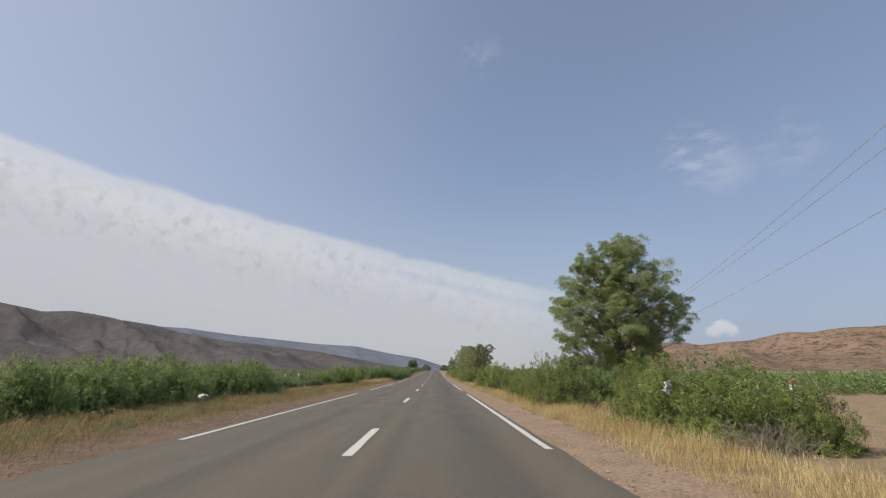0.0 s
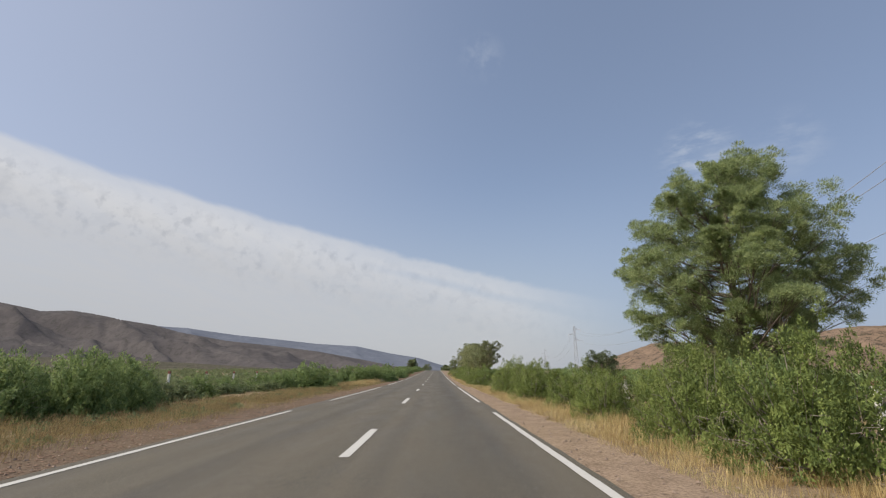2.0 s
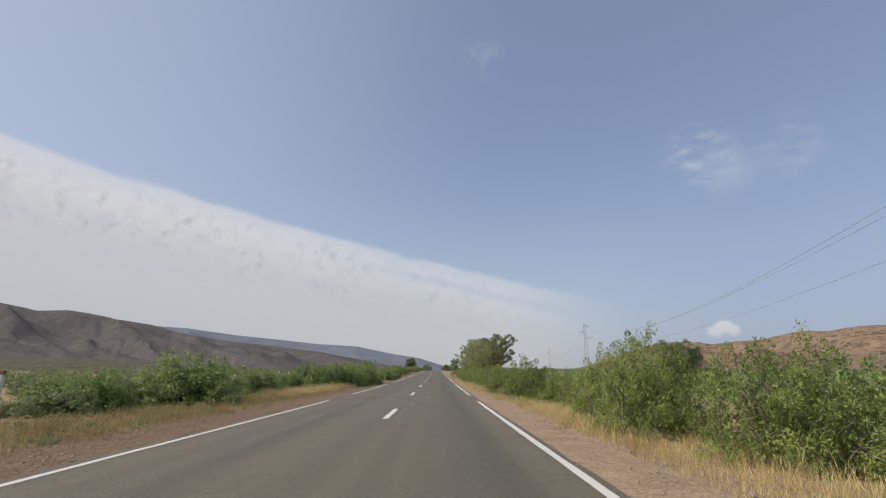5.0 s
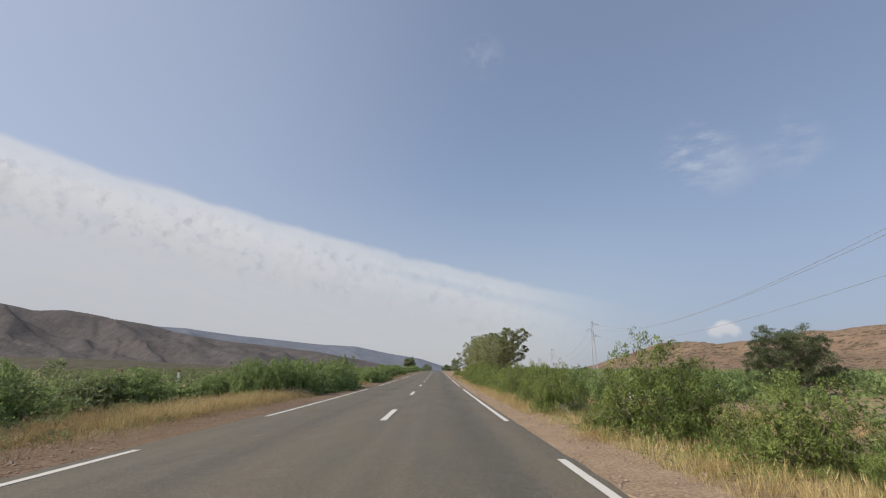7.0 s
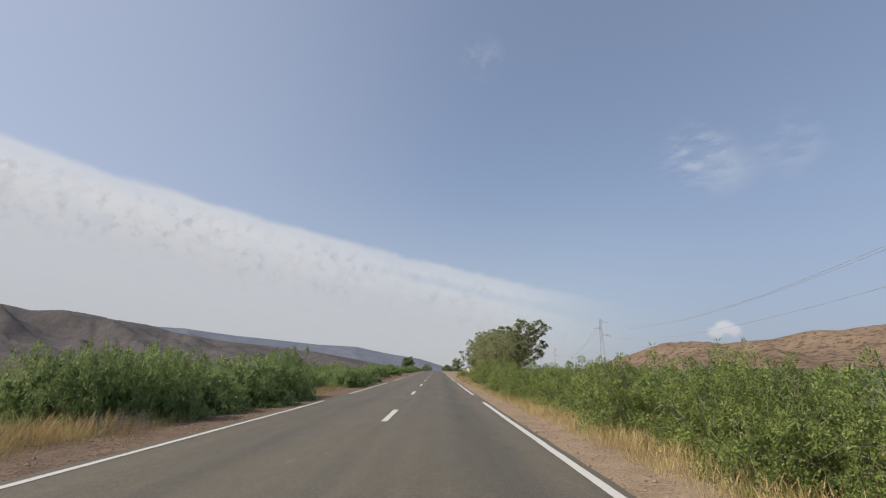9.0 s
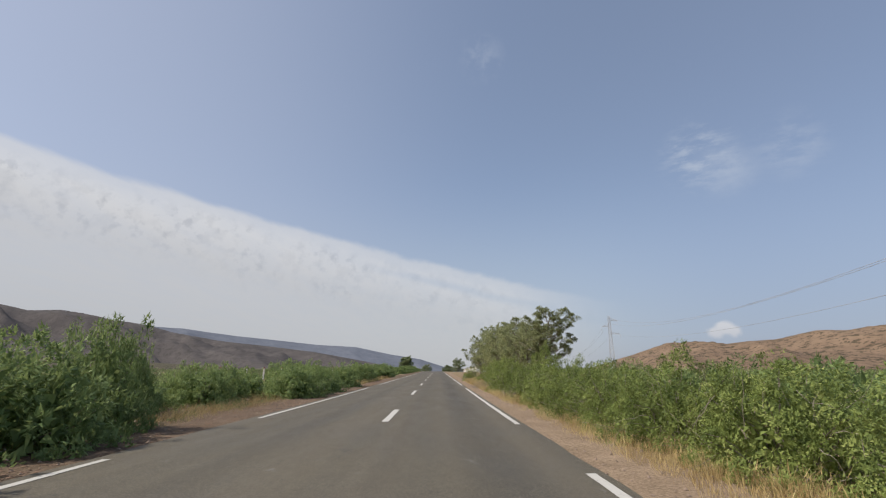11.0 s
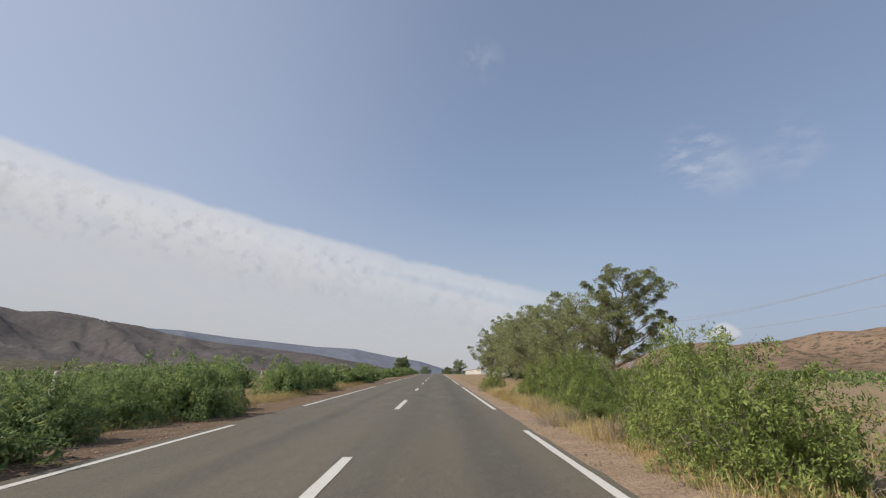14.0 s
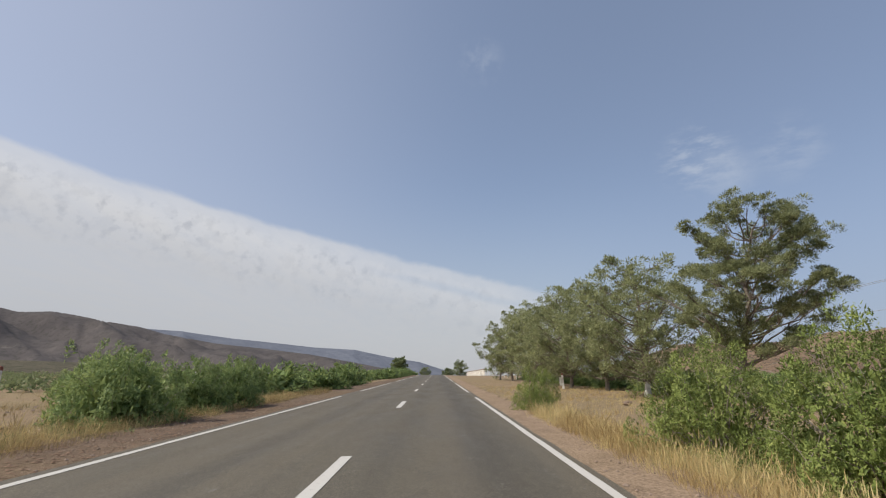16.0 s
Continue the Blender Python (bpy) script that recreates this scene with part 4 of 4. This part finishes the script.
# ---------------------------------------------------------------- posts, pylons, wires
def marker_post(x, y, h, tilt, label):
    root = new("marker_post")
    root.location, root.rotation_euler = (x, y, float(ground_z(y)) - 0.15), tilt
    H = h + 0.15
    bm = bmesh.new()
    for z, w in ((0, 0.078), (H * 0.86, 0.064)):
        for sx, sy in ((-1, -1), (1, -1), (1, 1), (-1, 1)):
            bm.verts.new((sx * w, sy * w, z))
    bm.verts.ensure_lookup_table()
    vs = bm.verts
    for q in ((3, 2, 1, 0), (4, 5, 6, 7), (0, 1, 5, 4), (1, 2, 6, 5), (2, 3, 7, 6), (3, 0, 4, 7)):
        bm.faces.new([vs[i] for i in q])
    bmesh.ops.bevel(bm, geom=[e for e in bm.edges if abs(e.verts[0].co.z - e.verts[1].co.z) > 0.1], offset=0.014, segments=2, affect="EDGES")
    child("shaft", bm_mesh("shaft", bm, M_WHITE), root)
    bm = bmesh.new()
    for z, w in ((H * 0.86, 0.066), (H * 0.95, 0.061), (H * 0.97, 0.038)):
        for sx, sy in ((-1, -1), (1, -1), (1, 1), (-1, 1)):
            bm.verts.new((sx * w, sy * w, z))
    bm.verts.ensure_lookup_table()
    vs = bm.verts
    for b in (0, 4):
        for i in range(4):
            j = (i + 1) % 4
            bm.faces.new([vs[b + i], vs[b + j], vs[b + 4 + j], vs[b + 4 + i]])
    bm.faces.new([vs[i] for i in (8, 9, 10, 11)])
    bm.faces.new([vs[i] for i in (3, 2, 1, 0)])
    child("cap", bm_mesh("cap", bm, M_RED), root, "faded red painted cap")
    return tagged(root, label, "marker post", "fence line posts")


tilt = np.random.default_rng(6)
POST = "whitewashed concrete fence post with faded red top"
for y in (26.6, 41.3, 46.3, 51.1, 55.8, 71.0, 76.4, 85.1, 89.8, 94.6, 98.5, 104.8):
    marker_post(-15.8 + tilt.uniform(-0.2, 0.2), y, 1.35, (tilt.uniform(-0.05, 0.05), tilt.uniform(-0.08, 0.08), tilt.uniform(-0.1, 0.1)), POST)
for y in np.arange(111.6, 206, 5.15):
    marker_post(-17.5 + tilt.uniform(-0.2, 0.2), y + tilt.uniform(-0.2, 0.2), 1.45, (tilt.uniform(-0.05, 0.05), tilt.uniform(-0.02, 0.1), tilt.uniform(-0.1, 0.1)), POST)
for y in (13.5, 24.9, 33.1, 38.4, 43.0, 57.2, 71.3, 113.4, 116.4, 145.4):
    marker_post((10.75 if y == 24.9 else 9.9) + tilt.uniform(-0.1, 0.1), y, {71.3: 0.68, 113.4: 0.95}.get(y, 1.05), (tilt.uniform(-0.05, 0.05), tilt.uniform(-0.08, 0.08), tilt.uniform(-0.1, 0.1)), POST)
marker_post(14.2, 74.0, 0.85, (0.03, -0.04, 0.1), POST)
for y in np.arange(178, 340, 5.2):
    marker_post(14.2, y, 1.2, (0, 0, 0), "whitewashed concrete fence post")


def pylon(x, y, h, turn):
    root = new("lattice_pylon")
    root.location, root.rotation_euler = (x, y, float(ground_z(y)) - 0.2), (0, 0, turn)

    def width(z):
        return 0.8 * (1 - z / h) + 0.4

    paths = []
    zs = np.linspace(0, h, 13)
    cs = ((-1, -1), (1, -1), (1, 1), (-1, 1))
    legs = [[np.array([sx * width(z), sy * width(z), z]) for z in zs] for sx, sy in cs]
    for L in legs:
        paths.append(L)
    for i in range(12):
        for k in range(4):
            a, b = legs[k], legs[(k + 1) % 4]
            paths.append([a[i], b[i + 1]])
            paths.append([b[i], a[i + 1]])
            paths.append([a[i + 1], b[i + 1]])
    v, f = tubes(paths, [np.full(len(p), 0.06) for p in paths], 3)
    child("tower", quick_mesh("tower", v, f, M_STEEL), root)
    for z, s, L in ((h * 0.92, 1, 3.8), (h * 0.81, -1, 3.8), (h * 0.68, 1, 4.8)):
        tip = np.array([s * L, 0, z])
        ps = [[(0.3 * s, dy, z), tip] for dy in (-0.4, 0.4)] + [[(0.3 * s, 0, z + 1.3), tip]]
        ps += [[(s * L * q, 0.25 * (1 - q), z), (s * L * q, 0, z + 1.3 * (1 - q))] for q in (0.3, 0.6)]
        ps.append([tip, tip - (0, 0, 2.0)])
        v, f = tubes([np.asarray(p, float) for p in ps], [np.full(2, 0.1)] * len(ps), 3)
        child("crossarm", quick_mesh("crossarm", v, f, M_STEEL), root)
    return tagged(root, "tall grey steel lattice power pylon", "pylon", "power line pylons")


def line_x(y):
    return 45.0 + 0.161 * (y - 45.0)


for y, h in ((312, 28), (610, 28), (908, 28)):
    pylon(line_x(y), y, h, math.atan(-0.161))
pylon(line_x(14), 14, 30, math.atan(-0.161))
for z0, a, ym in ((15.5, 0.000625, 163), (15.3, 0.0005, 163), (11.2, 0.00044, 158)):
    ys = np.concatenate([np.linspace(14, 312, 60), np.linspace(312, 610, 24)[1:]])
    d = np.where(ys > 312, ys - 298, ys)
    p = np.stack([line_x(ys), ys, z0 + a * (d - ym) ** 2], -1)
    v, f = tubes([p], [np.full(len(p), 0.035)], 5)
    tagged(new("power_line", quick_mesh("power_line", v, f, M_WIRE, True)), "thin grey overhead power cable", "power line", "overhead power cables")


# ---------------------------------------------------------------- small things
def lump(name, x, y, size, mat, label, category, seed, sink=0.3):
    """A rough stone, shaped from a sphere by noise."""
    bm = bmesh.new()
    bmesh.ops.create_icosphere(bm, subdivisions=3, radius=1.0)
    for v in bm.verts:
        k = 1 + 0.35 * noise.fractal(v.co * 1.3 + Vector((seed, 0, 0)), 1.0, 2.0, 4)
        v.co = Vector((v.co.x * size[0], v.co.y * size[1], v.co.z * size[2])) * k
    ob = new(name, bm_mesh(name, bm, mat))
    ob.location = (x, y, float(ground_z(y)) - 0.15 + size[2] * (1 - sink))
    return tagged(ob, label, category)


lump("boulder", -11.2, 23.5, (0.3, 0.26, 0.24), M_WHITE, "whitewashed boulder in dry grass below shrubs", "stone", 2.0)
for k, (x, y, r) in enumerate(((6.8, 62.2, 0.16), (-6.4, 112.8, 0.14), (8.3, 22.6, 0.1), (8.4, 28.2, 0.09), (6.2, 119.5, 0.22), (7.9, 128.0, 0.18), (-9.3, 114.5, 0.15), (7.6, 60.1, 0.2))):
    lump("rock", x, y, (r, r * 0.8, r * 0.6), M_STONE, "rough tan rock lying on dry soil", "stone", 5.0 + k)

M_BAG = plain_material("thin_plastic", (0.60, 0.59, 0.55), (0.42, 0.41, 0.38), 5.0, 0.45)


def plastic_bag(x, y, z, size, seed):
    """A torn bag caught on twigs: a crumpled open sheet with folds."""
    g = np.random.default_rng(seed)
    n = 13
    U, V = np.meshgrid(np.linspace(-1, 1, n), np.linspace(-1, 1, n))
    fold = np.array([noise.fractal((u * 1.6 + seed, v * 1.6, 0), 0.8, 2.1, 4) for u, v in zip(U.ravel(), V.ravel())]).reshape(U.shape)
    X = U * (0.75 + 0.3 * fold) * size
    Z = V * (0.8 + 0.2 * np.cos(3 * U)) * size
    Y = (fold * 0.8 - 0.35 * (1 - U ** 2)) * size
    i = np.arange(n - 1)[:, None] * n + np.arange(n - 1)[None]
    f = np.stack([i, i + 1, i + 1 + n, i + n], -1).reshape(-1, 4)
    me = quick_mesh("plastic_bag", np.stack([X, Y, Z], -1).reshape(-1, 3), f, M_BAG)
    ob = new("plastic_bag", me)
    thick = ob.modifiers.new("thickness", "SOLIDIFY")
    thick.thickness = 0.004
    ob.location, ob.rotation_euler = (x, y, z), (0.2, 0.1, 0.4)
    return tagged(ob, "crumpled pale plastic bag caught in a shrub", "litter")


plastic_bag(4.85, 10.2, 0.92, 0.15, 3)


def dead_branch(x, y, length, turn, seed):
    """A fallen bare bough with side twigs."""
    g = np.random.default_rng(seed)
    main = bend((0, 0, 0.02), (length, 0, 0.25), 0.12, 8) + g.normal(size=(8, 3)) * 0.03
    paths, radii = [main], [np.linspace(0.016, 0.004, 8)]
    for i in range(2, 8):
        for sgn in (-1, 1):
            e = main[i] + np.array([0.25, sgn * g.uniform(0.2, 0.5), g.uniform(0.0, 0.4)]) * 0.6
            paths.append(bend(main[i], e, 0.03, 4))
            radii.append(np.linspace(0.006, 0.0025, 4))
    ob = new("dead_branch")
    child("bough", quick_mesh("bough", *tubes(paths[:1], radii[:1], 6), M_TWIG, True), ob)
    tagged(child("brushwood", quick_mesh("brushwood", *tubes(paths[1:], radii[1:], 4), M_TWIG, True), ob), kind="stuff")
    ob.location, ob.rotation_euler = (x, y, float(ground_z(y)) - 0.14), (0, 0, turn)
    return tagged(ob, "bare grey dead branch lying in dry grass", "branch")


def dead_brush(x, y, r, h, seed):
    """A low tangle of bare grey twigs, dense near the ground."""
    g = np.random.default_rng(seed)
    paths, radii = [], []
    for _ in range(190):
        a, q = g.uniform(0, 2 * np.pi), g.random() ** 0.6
        foot = np.array([math.cos(a) * q * r * 0.7, math.sin(a) * q * r * 0.7, 0.0])
        way = unit(np.array([math.cos(a) * q, math.sin(a) * q, 0.5]) + g.normal(size=3) * 0.55)
        end = foot + way * g.uniform(0.35, 0.8) * np.array([r * 0.75, r * 0.75, h * 1.5])
        end[2] = np.clip(abs(end[2]), 0.05, h)
        p = bend(foot, end, g.uniform(-0.05, 0.12), 5) + g.normal(size=(5, 3)) * 0.02
        paths.append(p)
        radii.append(np.linspace(0.006, 0.002, 5))
        for _ in range(2):
            s = p[g.integers(2, 5)]
            paths.append(np.stack([s, s + unit(way + g.normal(size=3) * 0.7) * g.uniform(0.1, 0.25)]))
            radii.append(np.array([0.0035, 0.0016]))
    ob = new("dead_brush", quick_mesh("dead_brush", *tubes(paths, radii, 3), M_TWIG, True))
    ob.location = (x, y, float(ground_z(y)) - 0.14)
    return tagged(ob, "tangle of bare grey twigs at the foot of a shrub", "brush")


for k, (x, y, r, h) in enumerate(((5.6, 8.5, 0.75, 0.6), (6.4, 8.9, 0.6, 0.5), (5.3, 20.6, 0.8, 0.6), (5.9, 34.2, 0.7, 0.5), (4.6, 63.4, 0.6, 0.4), (3.35, 95.6, 0.6, 0.55), (3.5, 104.2, 0.7, 0.5), (3.0, 106.6, 0.75, 0.55), (3.5, 110.9, 0.7, 0.5), (-7.0, 71.0, 0.7, 0.5))):
    dead_brush(x, y, r, h, 60 + k)
for k, (x, y, l, a) in enumerate(((4.9, 60.6, 0.9, 0.9), (6.3, 61.5, 1.0, 0.2), (3.9, 60.8, 0.8, 1.7), (4.0, 105.3, 1.1, -0.7), (7.6, 22.2, 1.0, 2.0))):
    dead_branch(x, y, l, a, 40 + k)


def boundary_wall(x, y0, y1, h):
    """A long whitewashed wall with piers and a grey coping."""
    root = new("boundary_wall")
    z = float(ground_z(y0)) - 0.15
    root.location = (x, y0, z)

    def box(name, lo, hi, mat, label=""):
        bm = bmesh.new()
        bmesh.ops.create_cube(bm, size=1.0)
        for v in bm.verts:
            v.co = Vector([(a + b) / 2 + c * (b - a) for a, b, c in zip(lo, hi, v.co)])
        bmesh.ops.bevel(bm, geom=bm.edges[:], offset=0.02, segments=1, affect="EDGES")
        child(name, bm_mesh(name, bm, mat), root, label)

    box("panel", (-0.1, 0, 0), (0.1, y1 - y0, h), M_WHITE)
    box("coping", (-0.2, -0.1, h), (0.2, y1 - y0 + 0.1, h + 0.25), M_STONE, "grey-brown coping")
    for y in np.arange(0, y1 - y0 + 0.1, 7.5):
        box("pier", (-0.22, y - 0.2, 0), (-0.1, y + 0.2, h - 0.02), M_WHITE)
    tagged(root, "long low whitewashed wall beside the far road", "wall")


boundary_wall(15.4, 262, 352, 1.9)
